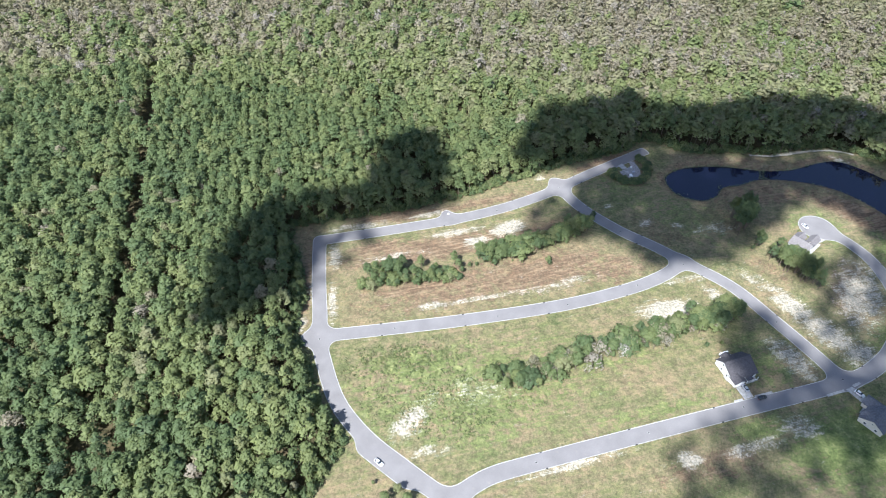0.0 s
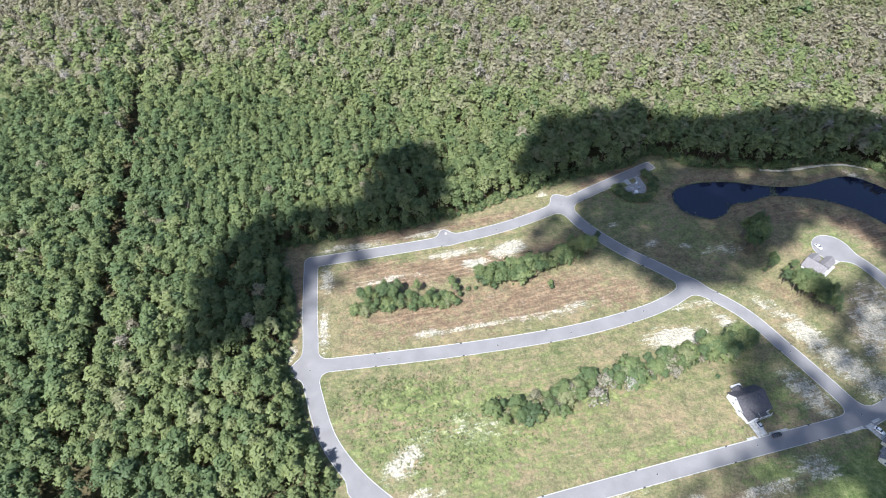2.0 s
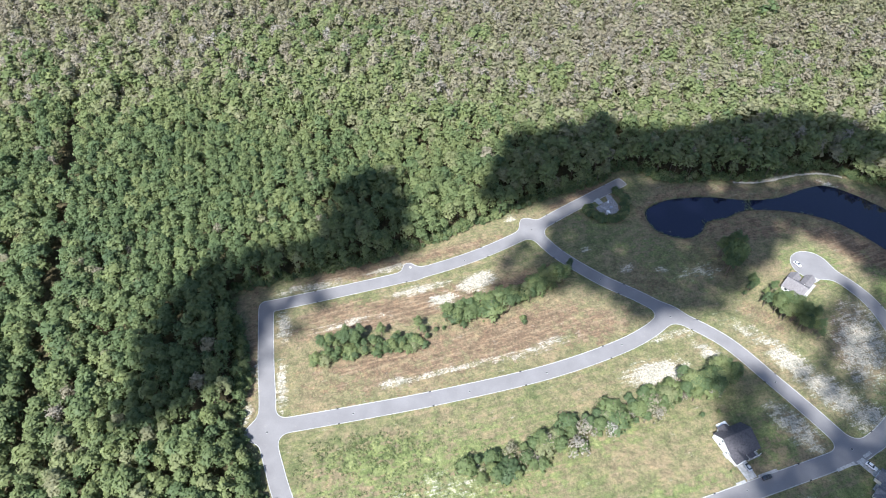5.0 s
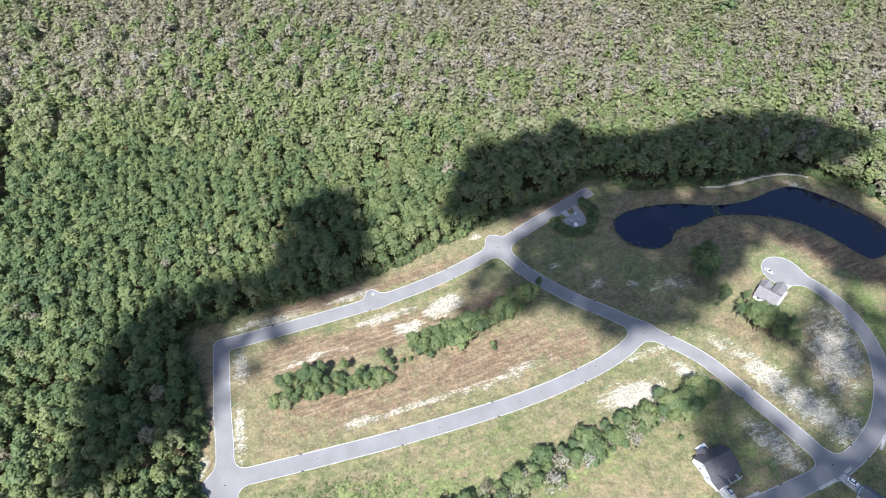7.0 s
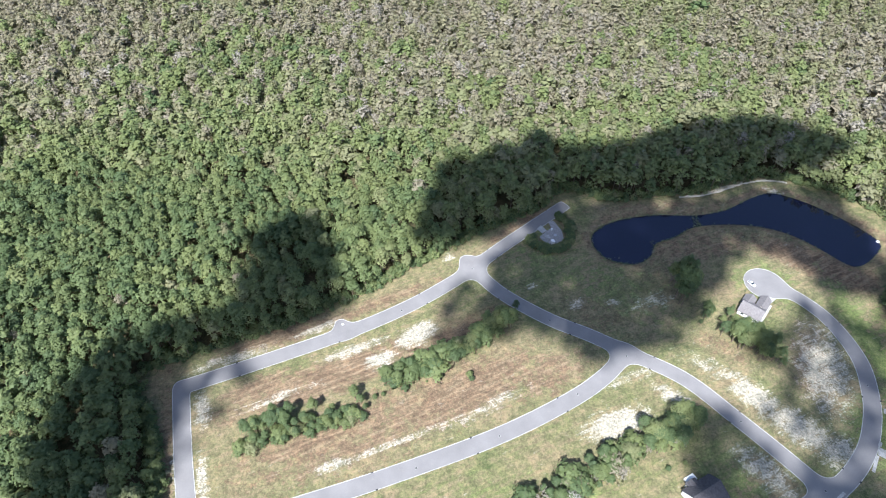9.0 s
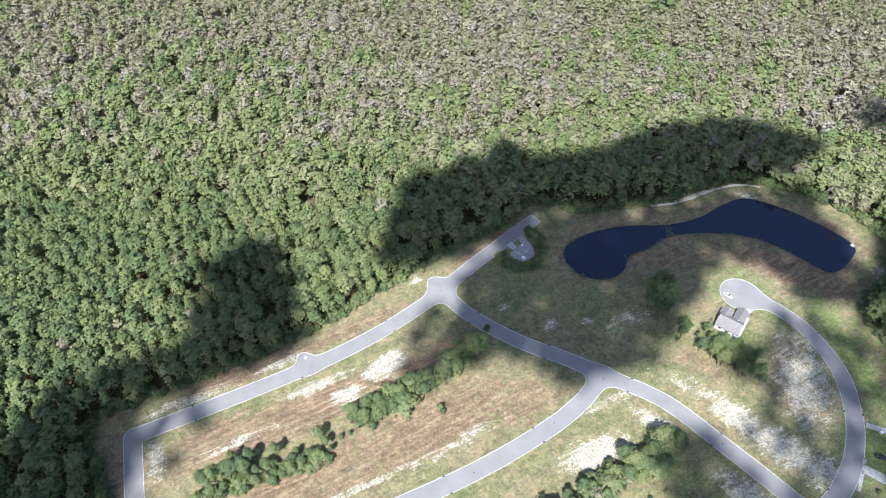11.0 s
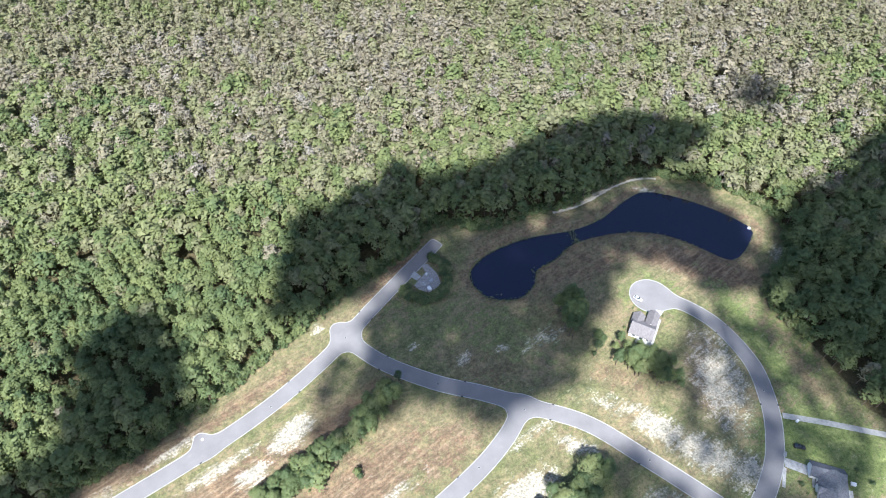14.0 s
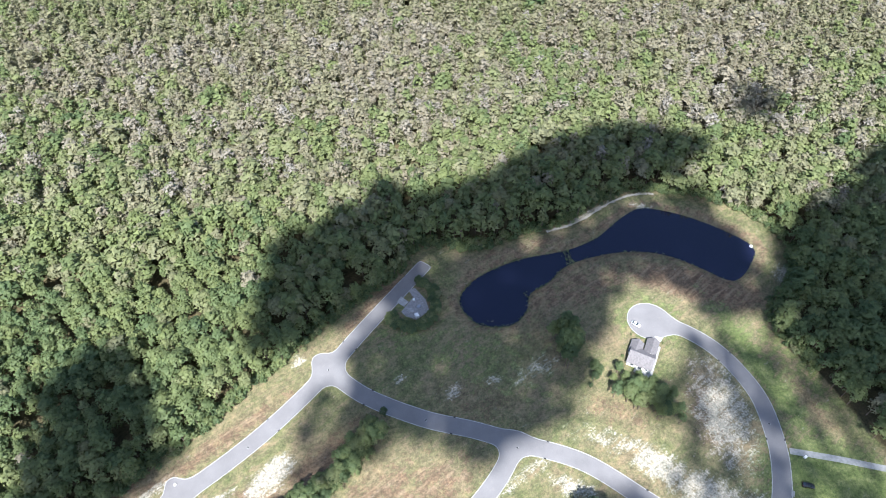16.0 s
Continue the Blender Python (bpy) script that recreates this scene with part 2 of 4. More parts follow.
pond = spline([(72, 25), (74, 14), (80, 8), (92, 6), (101, 12), (106, 22), (117, 27), (130, 36), (151, 39.5), (170, 38), (185, 32), (198, 21),
               (207, 12), (213.5, 11.5), (224.5, 20), (230, 29), (220, 43), (205, 56), (191, 64), (181, 66), (168, 60), (152, 50), (133, 44.5), (107, 43), (84, 36)], 2.0, closed=True)
clearing = spline([(-143, -76), (-124, -65), (-104, -56), (-78, -44), (-61, -31), (-42, -20), (-25, -5), (-8, 8), (6, 20), (26, 32), (45, 45), (56, 60),
                   (70, 58), (84, 52), (110, 58), (138, 62), (162, 73), (182, 78), (206, 72), (228, 59), (243, 41), (244, 22), (232, 3), (216, -9), (213, -26),
                   (218, -45), (222, -67), (232, -90), (300, -130), (290, -330), (-60, -330), (-76, -250), (-73, -215), (-70, -197), (-80, -187), (-91, -175), (-107, -154),
                   (-115, -144), (-116, -128), (-128, -103), (-139, -88)], 3.0, closed=True)

# ---- ground: one sheet to the horizon, fine over the clearing ----
gx = np.concatenate([[-4800, -2500, -1500, -1000, -700, -500, -400, -300, -240, -200, -170], np.arange(-150, 256, 1.6), [265, 290, 330, 400, 500, 700, 1000, 1600, 2600, 4800]])
gy = np.concatenate([[-4800, -2500, -1500, -1000, -700, -500, -420, -370, -330, -300, -275], np.arange(-260, 90, 1.6), [95, 110, 140, 180, 240, 320, 420, 600, 900, 1500, 2600, 4800]])
GX, GY = np.meshgrid(gx, gy)
pd = line_distance(GX, GY, pond, True) * np.where(inside(GX, GY, pond), -1, 1)
cd = line_distance(GX, GY, clearing, True) * np.where(inside(GX, GY, clearing), -1, 1)


def sstep(v, a, c):
    u = np.clip((v - a) / (c - a), 0, 1)
    return u * u * (3 - 2 * u)


berm = 0.9 * sstep(pd, 1, 8) * (1 - sstep(pd, 9, 16)) * sstep(GY + 0.25 * GX, 40, 75)
GZ = -2.6 * (1 - sstep(pd, -3.0, 3.5)) + berm
SAND_A = [(-21, -47, 11, 5.5, 38, 1.25), (-50, -57, 18, 3, 28, .8), (-113, -92, 4, 10, 20, .9), (-103, -124, 3, 15, 20, .85), (-50, -114, 9, 2.6, 24, .9),
          (14, -84, 26, 3, 32, .6), (70, -89, 16, 7, 22, 1.15), (97, -74, 10, 4, -32, .85), (170, -55, 13, 28, -12, .82), (148, -86, 17, 8, -42, 1.05),
          (134, -72, 14, 7, -45, 1.0), (161, -97, 11, 9, -30, .85), (77, -172, 6, 4.6, 10, 1), (106, -159, 14, 3.6, 28, .72)]
SAND_B = [(126, -145, 11, 6, 10, .66), (-45, -182, 6, 11, -25, 1.0), (-34, -194, 12, 3, 20, .6), (-108, -66, 22, 3.2, 25, .78), (-70, -46, 14, 2.6, 28, .7),
          (-8, 4, 4, 3, 40, .8), (128, -107, 15, 7, -45, .82), (28, -186, 28, 2, 28, .7), (58, -24, 6, 3, 30, .72), (77, -22, 5, 2.6, 0, .66), (36, -14, 5, 2, 40, .66),
          (150, 67, 26, 1.2, 24, .95), (236, 8, 8, 6, 50, .75), (184, 68, 6, 1.6, -20, .95), (-28, -104, 34, 1.8, 26, .6), (180, -128, 12, 5, 20, .7)]
SAND_C = [(-37, -62, 8, 4.5, 30, 1.1), (-116, -118, 1.6, 12, 20, .8), (-113, -141, 2, 5, 10, .9), (-80, -84, 22, 3, 26, .55), (98, -20, 16, 6, 20, .42), (78, -66, 20, 3, 24, .5), (-17, -158, 40, 10, 25, .3), (120, -60, 20, 6, -30, .5)]
LUSH = [(-20, -160, 80, 32, 26, .66), (118, -112, 26, 18, 30, .6), (-48, -152, 34, 13, 22, .75), (-10, -178, 26, 14, 28, .6), (40, -128, 50, 10, 30, .5), (150, -148, 38, 20, 25, 1.15), (157, -5, 17, 15, 0, .8), (200, -94, 36, 22, -28, 1.2),
        (40, 12, 26, 18, 45, .5), (197, -40, 8, 46, 8, 1.0), (62, -152, 48, 5, 29, .6), (110, -150, 24, 7, 28, .8), (148, -38, 8, 22, 20, .6), (30, -20, 10, 26, -45, .35), (180, 38, 60, 5, -10, .3), (80, -14, 52, 26, -22, .5), (214, -40, 14, 40, 12, .6)]
RUST = [(166, -54, 13, 26, -12, .85), (-40, -98, 70, 20, 26, .68), (-62, -105, 36, 6, 24, .85), (4, -76, 46, 16, 32, .9), (205, 0, 15, 11, -40, .95), (178, 18, 26, 8, -10, .9), (-34, -64, 44, 8, 30, .7), (-88, -52, 36, 7, 26, .8),
        (70, -28, 28, 16, -20, .55), (30, 30, 36, 4, 42, .8), (210, -55, 7, 32, 8, .6), (90, -170, 40, 10, 28, .6), (110, 50, 48, 6, 10, .6), (124, -46, 22, 9, -30, .55), (-90, -80, 24, 8, 26, .8), (40, -66, 26, 14, 30, .7), (100, -8, 40, 26, 10, .5), (130, 20, 60, 14, 12, .65), (-50, -33, 70, 5, 28, .7), (-122, -110, 5, 50, 20, .6), (-58, -72, 62, 11, 28, .9), (0, -46, 40, 9, 36, .8), (190, 10, 36, 11, -28, 1.3)]


def masked(rows):
    v = np.zeros(GX.shape)
    for x, y, rx, ry, turn, s in rows:
        v = np.maximum(v, s * ellipse(GX, GY, x, y, rx, ry, turn))
    return v


idx = np.arange(GX.size).reshape(GX.shape)
quads = np.stack([idx[:-1, :-1], idx[:-1, 1:], idx[1:, 1:], idx[1:, :-1]], -1).reshape(-1, 4)
ground = new("ground", raw_mesh("ground", np.stack([GX, GY, GZ], -1).reshape(-1, 3), quads, M_GROUND, {
    "sand": masked(SAND_A + SAND_B + SAND_C).ravel(), "lush": masked(LUSH).ravel(), "rust": np.maximum(masked(RUST), 0.6 * sstep(pd, -1, 2) * (1 - sstep(pd, 4, 9))).ravel(), "wood": sstep(cd, 0.5, 6).ravel()}, True))
tagged(ground, "flat ground of patchy turf, bare rusty soil and pale sand", "ground", kind="structure")

ring = np.vstack([pond + 2.2 * (lambda t: np.stack([t[:, 1], -t[:, 0]], 1) / np.hypot(*t.T)[:, None])(np.roll(pond, -1, 0) - np.roll(pond, 1, 0))])
bm = bmesh.new()
bm.faces.new([bm.verts.new((x, y, -1.0)) for x, y in ring])
bmesh.ops.triangulate(bm, faces=bm.faces[:])
water = part("water", bm, M_WATER, None)
tagged(water, "still dark blue water of a two-lobed retention pond", "pond", kind="structure")

# ---- carriageways with kerbs ----
STEP = 0.8
rx, ry = np.arange(-142, 204, STEP), np.arange(-252, 62, STEP)
RX, RY = np.meshgrid(rx, ry)
RD = road_field(RX, RY)
neg = RD < 0
verts, vid, quads_r, tris_r, link = [], {}, [], [], {}


def corner_vert(j, i):
    key = (j, i)
    if key not in vid:
        vid[key] = len(verts)
        verts.append((rx[i], ry[j], 0.05))
    return vid[key]


def edge_vert(a, c):
    key = (min(a, c), max(a, c))
    if key not in vid:
        u = RD[a] / (RD[a] - RD[c])
        vid[key] = len(verts)
        verts.append((rx[a[1]] + u * (rx[c[1]] - rx[a[1]]), ry[a[0]] + u * (ry[c[0]] - ry[a[0]]), 0.05))
    return vid[key]


count = neg[:-1, :-1].astype(int) + neg[:-1, 1:] + neg[1:, 1:] + neg[1:, :-1]
for j, i in np.argwhere(count > 0):
    j, i = int(j), int(i)
    cs = [(j, i), (j, i + 1), (j + 1, i + 1), (j + 1, i)]
    poly, cuts = [], []
    for a, c in zip(cs, cs[1:] + cs[:1]):
        if neg[a]:
            poly.append(corner_vert(*a))
        if neg[a] != neg[c]:
            e = edge_vert(a, c)
            poly.append(e)
            cuts.append((e, bool(neg[a])))
    if len(cuts) == 2:
        leave = cuts[0][0] if cuts[0][1] else cuts[1][0]
        enter = cuts[1][0] if cuts[0][1] else cuts[0][0]
        link[leave] = enter
    for k in range(1, len(poly) - 1):
        tris_r.append((poly[0], poly[k], poly[k + 1]))
road = new("road", raw_mesh("road", verts, tris_r, M_ASPHALT))
tagged(road, "grey weathered asphalt residential streets with pale concrete kerbs", "road", kind="structure")

left = set(link)
while left:
    s = next(iter(left))
    chain = []
    while s in left:
        left.discard(s)
        chain.append(verts[s][:2])
        s = link.get(s, -1)
    c = np.array(chain)
    if len(c) < 12:
        continue
    for _ in range(6):
        c = 0.5 * c + 0.25 * (np.roll(c, 1, 0) + np.roll(c, -1, 0))
    c = c[::2]
    t = np.roll(c, -1, 0) - np.roll(c, 1, 0)
    nrm = np.stack([t[:, 1], -t[:, 0]], 1) / (np.hypot(*t.T)[:, None] + 1e-9)
    probe = c + nrm * 0.6
    if road_field(probe[:40, 0], probe[:40, 1]).mean() < 0:
        nrm = -nrm
    prof = [(-0.2, 0.056), (-0.06, 0.07), (0.02, 0.14), (0.12, 0.145), (0.18, -0.05)]
    kv = np.concatenate([np.column_stack([c + nrm * o, np.full(len(c), z)]) for o, z in prof])
    m = len(c)
    kf = [(p * m + i, p * m + (i + 1) % m, (p + 1) * m + (i + 1) % m, (p + 1) * m + i) for p in range(len(prof) - 1) for i in range(m)]
    kerb = new("kerb", raw_mesh("kerb", kv, kf, M_CONCRETE))
    tagged(kerb, "pale rolled concrete kerb along the asphalt street", "kerb", kind="structure")


# ---- trees ----
def leaf_sprays(rng, centres, sizes, count, leaf, low=-0.35):
    """Leaf sprays on the skins of a crown's lobes: count triangles, with the rounded crown's normals."""
    pick = rng.choice(len(centres), count, p=sizes ** 2 / (sizes ** 2).sum())
    d = rng.normal(size=(count, 3))
    d /= np.linalg.norm(d, axis=1)[:, None]
    d[:, 2] = np.where(d[:, 2] < low, -d[:, 2], d[:, 2])
    pos = centres[pick] + d * (sizes[pick] * rng.uniform(0.5, 1.25, count))[:, None]
    hub = centres.mean(0) - [0, 0, 0.06]
    out = pos - hub
    out /= np.linalg.norm(out, axis=1)[:, None] + 1e-6
    soft = 0.6 * d + 0.6 * out + [0, 0, 0.4] + rng.normal(size=(count, 3)) * 0.2
    soft /= np.linalg.norm(soft, axis=1)[:, None]
    face = soft + rng.normal(size=(count, 3)) * 0.45
    face /= np.linalg.norm(face, axis=1)[:, None]
    a = np.cross(face, rng.normal(size=(count, 3)))
    a /= np.linalg.norm(a, axis=1)[:, None]
    c = np.cross(face, a)
    s = leaf * rng.uniform(0.6, 1.3, count)[:, None]
    turn_ = np.arange(3)[None] * 2.0944 + rng.uniform(-0.45, 0.45, (count, 3))
    v = pos[:, None] + s[:, None] * (np.cos(turn_)[..., None] * a[:, None] + np.sin(turn_)[..., None] * c[:, None])
    return v.reshape(-1, 3), np.repeat(soft, 3, 0)


def crown_lobes(rng, kind):
    """Lobe centres and radii of a unit tree: height 1, crown about 0.4 across."""
    if kind == "pine":
        ring_n = [(6, 0.14, 0.58, 0.078), (5, 0.105, 0.71, 0.074), (3, 0.06, 0.83, 0.066), (1, 0.0, 0.93, 0.05)]
    elif kind == "reedy":
        ring_n = [(3, 0.06, 0.5, 0.07), (3, 0.05, 0.68, 0.065), (2, 0.03, 0.84, 0.055)]
    elif kind == "bare":
        ring_n = [(4, 0.12, 0.62, 0.08), (4, 0.09, 0.78, 0.085), (1, 0.0, 0.88, 0.08)]
    else:
        ring_n = [(5, 0.13, 0.56, 0.095), (4, 0.11, 0.72, 0.095), (2, 0.04, 0.84, 0.09)]
    cen, siz = [], []
    for k, r_, z, s in ring_n:
        first = rng.uniform(0, 6.28)
        for i in range(k):
            a = first + i * 6.2832 / k + rng.uniform(-0.35, 0.35)
            q = r_ * rng.uniform(0.7, 1.2)
            cen.append((math.cos(a) * q, math.sin(a) * q, z + rng.uniform(-0.05, 0.05)))
            siz.append(s * rng.uniform(0.8, 1.2))
    return np.array(cen), np.array(siz)


def unit_tree(seed, kind, count, leaf):
    rng = np.random.default_rng(seed)
    cen, siz = crown_lobes(rng, kind)
    v, nv = leaf_sprays(rng, cen, siz, count, leaf * (0.85 if kind in ("bare", "reedy") else 1.0))
    if kind in ("bare", "reedy"):
        # slim twigs reaching up and out among the last leaves
        k = count * 2 // 5
        pos = cen[rng.integers(0, len(cen), k)] + rng.normal(size=(k, 3)) * 0.045
        d = (pos - [0, 0, 0.4]) * [0.6, 0.6, 1.0] + rng.normal(size=(k, 3)) * 0.12
        d /= np.linalg.norm(d, axis=1)[:, None]
        side = np.cross(d, rng.normal(size=(k, 3)))
        side /= np.linalg.norm(side, axis=1)[:, None]
        tall = rng.uniform(0.07, 0.14, (k, 1))
        v[:k * 3] = np.stack([pos - side * 0.009, pos + side * 0.009, pos + d * tall], 1).reshape(-1, 3)
    return v, nv


def plant(name, spots, heights, widths, tints, templates, kinds, label, category, base=0.0):
    """One object of many trees: every spot takes a unit tree, turned, scaled and tinted."""
    rng = np.random.default_rng(len(spots))
    T, N = np.stack([u[0] for u in templates])[kinds], np.stack([u[1] for u in templates])[kinds]
    V = T.shape[1]
    a = rng.uniform(0, 6.28, len(spots))
    ca, sa = np.cos(a)[:, None], np.sin(a)[:, None]
    lean = rng.normal(size=(len(spots), 2)) * 0.03
    x = (T[:, :, 0] * ca - T[:, :, 1] * sa) * (heights * widths)[:, None] + lean[:, :1] * T[:, :, 2] * heights[:, None]
    y = (T[:, :, 0] * sa + T[:, :, 1] * ca) * (heights * widths)[:, None] + lean[:, 1:] * T[:, :, 2] * heights[:, None]
    z = T[:, :, 2] * heights[:, None] + base
    co = np.stack([x + spots[:, :1], y + spots[:, 1:2], z], -1).reshape(-1, 3)
    nn = np.stack([N[:, :, 0] * ca - N[:, :, 1] * sa, N[:, :, 0] * sa + N[:, :, 1] * ca, N[:, :, 2]], -1).reshape(-1, 3)
    f = np.arange(len(co), dtype=np.int32).reshape(-1, 3)
    ob = new(name, raw_mesh(name, co, f, M_LEAF, {"tint": np.repeat(tints, V)}, normals=nn))
    return tagged(ob, label, category, kind="stuff")


def unit_set(count, leaf):
    return ([unit_tree(10 + i, "pine", count, leaf) for i in range(5)] + [unit_tree(40 + i, "broad", count, leaf * 1.06) for i in range(5)]
            + [unit_tree(70 + i, "bare", count, leaf) for i in range(4)] + [unit_tree(90 + i, "reedy", count, leaf) for i in range(3)])


NEAR_UNITS, FAR_UNITS = unit_set(340, 0.035), unit_set(118, 0.053)

rng = np.random.default_rng(7)
view_hull = np.array([(-572, 158), (-400, 275), (-240, 405), (60, 410), (290, 365), (486, 268), (352, 60), (280, -140), (235, -100), (60, -330), (-120, -285), (-232, -268)])
# planted in rows that run with the ride
u_, v_ = np.meshgrid(np.arange(-620, 620, 6.4), np.arange(-760, 760, 5.6))
v_ = v_ + (np.arange(u_.shape[1]) % 2)[None] * 2.8
spots = np.stack([(0.903 * u_ + 0.43 * v_).ravel() - 40, (0.43 * u_ - 0.903 * v_).ravel() + 60], 1)
spots = spots[inside(spots[:, 0], spots[:, 1], view_hull)]
spots += rng.uniform(-1, 1, spots.shape) * (1.6 + 1.6 * sstep(spots[:, 1], 0, 90))[:, None]
sx, sy = spots.T
alley = line_distance(sx, sy, np.array([(-330, 90), (-282, -1), (-247, -69), (-222, -114), (-196, -175), (-171, -244), (-150, -300)]))
edge = line_distance(sx, sy, clearing, True) * np.where(inside(sx, sy, clearing), -1, 1)
lobes = np.array([noise.noise((x * 0.02, y * 0.02, 3.1)) for x, y in spots])
keep = (edge > 1.2 + 0.8 * lobes) & ((alley > 4.2) | (rng.random(len(spots)) < 0.12)) & (rng.random(len(spots)) < 0.95)
spots, lobes, edge = spots[keep], lobes[keep], edge[keep]
sx, sy = spots.T
n_ = len(spots)
small = np.array([noise.noise((x * 0.05, y * 0.05, 9.0)) for x, y in spots])
wide_ = np.array([noise.noise((x * 0.009, y * 0.014, 5.0)) for x, y in spots])
# mixed wood sets in behind the pines, further back to the west, and thin brown growth behind that
wood_line = np.interp(sx, [-460, -400, -327, -261, -216, -140, -60, -20, 60, 120, 225, 300], [2, 10, 56, 76, 100, 115, 96, 84, 96, 108, 90, 40])
mixed = sstep(sy - wood_line + 34 * lobes + 26 * small, -42, 40)
heath = sstep(sy - wood_line - 95 + 50 * wide_ + 20 * small, -20, 30)
r1, r2, r3 = rng.random(n_), rng.random(n_), rng.random(n_)
is_mixed = r1 < 0.07 + 0.88 * mixed
is_bare = is_mixed & (r2 < 0.12 + 0.34 * sstep(sy - wood_line + 60 * wide_, 0, 60))
is_reedy = is_mixed & (r3 < 0.8 * heath)
kinds = np.where(is_reedy, 14 + rng.integers(0, 3, n_), np.where(is_bare, 10 + rng.integers(0, 4, n_), np.where(is_mixed | (rng.random(n_) < 0.35), 5 + rng.integers(0, 5, n_), rng.integers(0, 5, n_))))
# the sy term pales the pines northward, distance haze put into their tint
green_t = rng.normal(0.36, 0.075, n_) + 0.12 * lobes + 0.1 * sstep(sy, -30, 110) + 0.06 * sstep(sx, -220, -60)
leafy_t = rng.normal(0.55, 0.09, n_) + 0.16 * small + 0.12 * wide_ + 0.1 * heath
bare_t = np.clip(rng.normal(0.79, 0.06, n_), 0, 0.93)
reedy_t = rng.normal(0.73, 0.06, n_) + 0.12 * wide_ - 0.1 * sstep(sy, 230, 330)
tints = np.clip(np.where(is_reedy, reedy_t, np.where(is_bare, bare_t, np.where(is_mixed, leafy_t, green_t))), 0, 1)
heights = np.where(is_mixed, rng.normal(16, 2.0, n_), rng.normal(18, 1.9, n_)) * np.where(edge < 5, 0.85, 1.0)
heights *= np.where((sy < -84) & (sx > -190), np.clip(0.42 + edge / 20, 0, 1), 1.0)
# a younger, brighter stand behind the pond
young = ellipse(sx, sy, 82, 122, 46, 16, 12) > 0.3
heights = np.where(young, heights * 0.72, heights)
tints = np.where(young, rng.normal(0.5, 0.05, n_), tints)
kinds = np.where(young, 5 + kinds % 5, kinds)
widths = rng.uniform(0.9, 1.45, n_) * np.where(is_reedy, 1.2, 1.0) * (1 + 0.14 * mixed)
near = sy < 55
for name, sel in (("pine_forest", mixed < 0.5), ("mixed_forest", mixed >= 0.5)):
    for units, ring_ in ((NEAR_UNITS, near), (FAR_UNITS, ~near)):
        s = sel & ring_
        plant(name, spots[s], heights[s], widths[s], tints[s], units, kinds[s],
              "dense dark green pine plantation in rows" if name == "pine_forest" else "mixed autumn woodland, olive, brown and bare grey crowns", "forest")

# the lower storey that fills the gaps of the mixed wood
low_units = [leaf_sprays(np.random.default_rng(120 + i), np.array([(0.0, 0.0, 0.5), (0.3, 0.1, 0.4), (-0.2, 0.25, 0.42), (0.0, -0.3, 0.4)]), np.full(4, 0.3), 28, 0.23, 0.0) for i in range(3)]
lr = np.random.default_rng(11)
gaps = spots[mixed > 0.35] + lr.uniform(2.2, 4.0, (int((mixed > 0.35).sum()), 2))
gaps = gaps[~inside(gaps[:, 0], gaps[:, 1], clearing)]
plant("lower_storey", gaps, lr.uniform(9, 12.5, len(gaps)), lr.uniform(0.7, 1.0, len(gaps)), np.clip(lr.normal(0.68, 0.1, len(gaps)), 0, 1), low_units, lr.integers(0, 3, len(gaps)),
      "brown and olive lower storey of the mixed woodland", "undergrowth")

# ---- clouds whose shadows lie over the place ----
CLOUD_H = 720.0


def cloud(banks, seed):
    """A cumulus of many overlapping puffs: each bank is the outline of its shade on the plan and the share of sun it lets through."""
    r = np.random.default_rng(seed)
    bm = bmesh.new()
    bmesh.ops.create_icosphere(bm, subdivisions=1, radius=1.1)
    ball = np.array([v.co for v in bm.verts])
    skin = np.array([[v.index for v in f.verts] for f in bm.faces])
    bm.free()
    off = SUN_DIR * (CLOUD_H / SUN_DIR.z)
    co = []
    for outline, through_ in banks:
        line = spline(outline, 3.0, True)
        s0 = 5.5 if through_ < 0.1 else 3.6
        step = math.sqrt(math.pi * s0 * s0 / -math.log(through_))
        lo, hi = line.min(0), line.max(0)
        px, py = np.meshgrid(np.arange(lo[0], hi[0], step), np.arange(lo[1], hi[1], step))
        p = np.stack([px.ravel(), py.ravel()], 1) + r.uniform(-0.5, 0.5, (px.size, 2)) * step
        p = p[inside(p[:, 0], p[:, 1], line) & (line_distance(p[:, 0], p[:, 1], line, True) > s0 * 0.4)]
        for x, y in p:
            co.append(ball * (r.uniform(0.8, 1.2, 3) * [s0, s0, s0 * 0.7]) + [x + off.x, y + off.y, CLOUD_H + r.uniform(0, 6)])
    f = (skin[None] + (np.arange(len(co)) * len(ball))[:, None, None]).reshape(-1, 3)
    ob = new("cumulus_cloud", raw_mesh("cumulus_cloud", np.concatenate(co), f, M_CLOUD, shade_smooth=True))
    return tagged(ob, "small white fair-weather cumulus cloud", "cloud", "clouds over the place", "stuff")


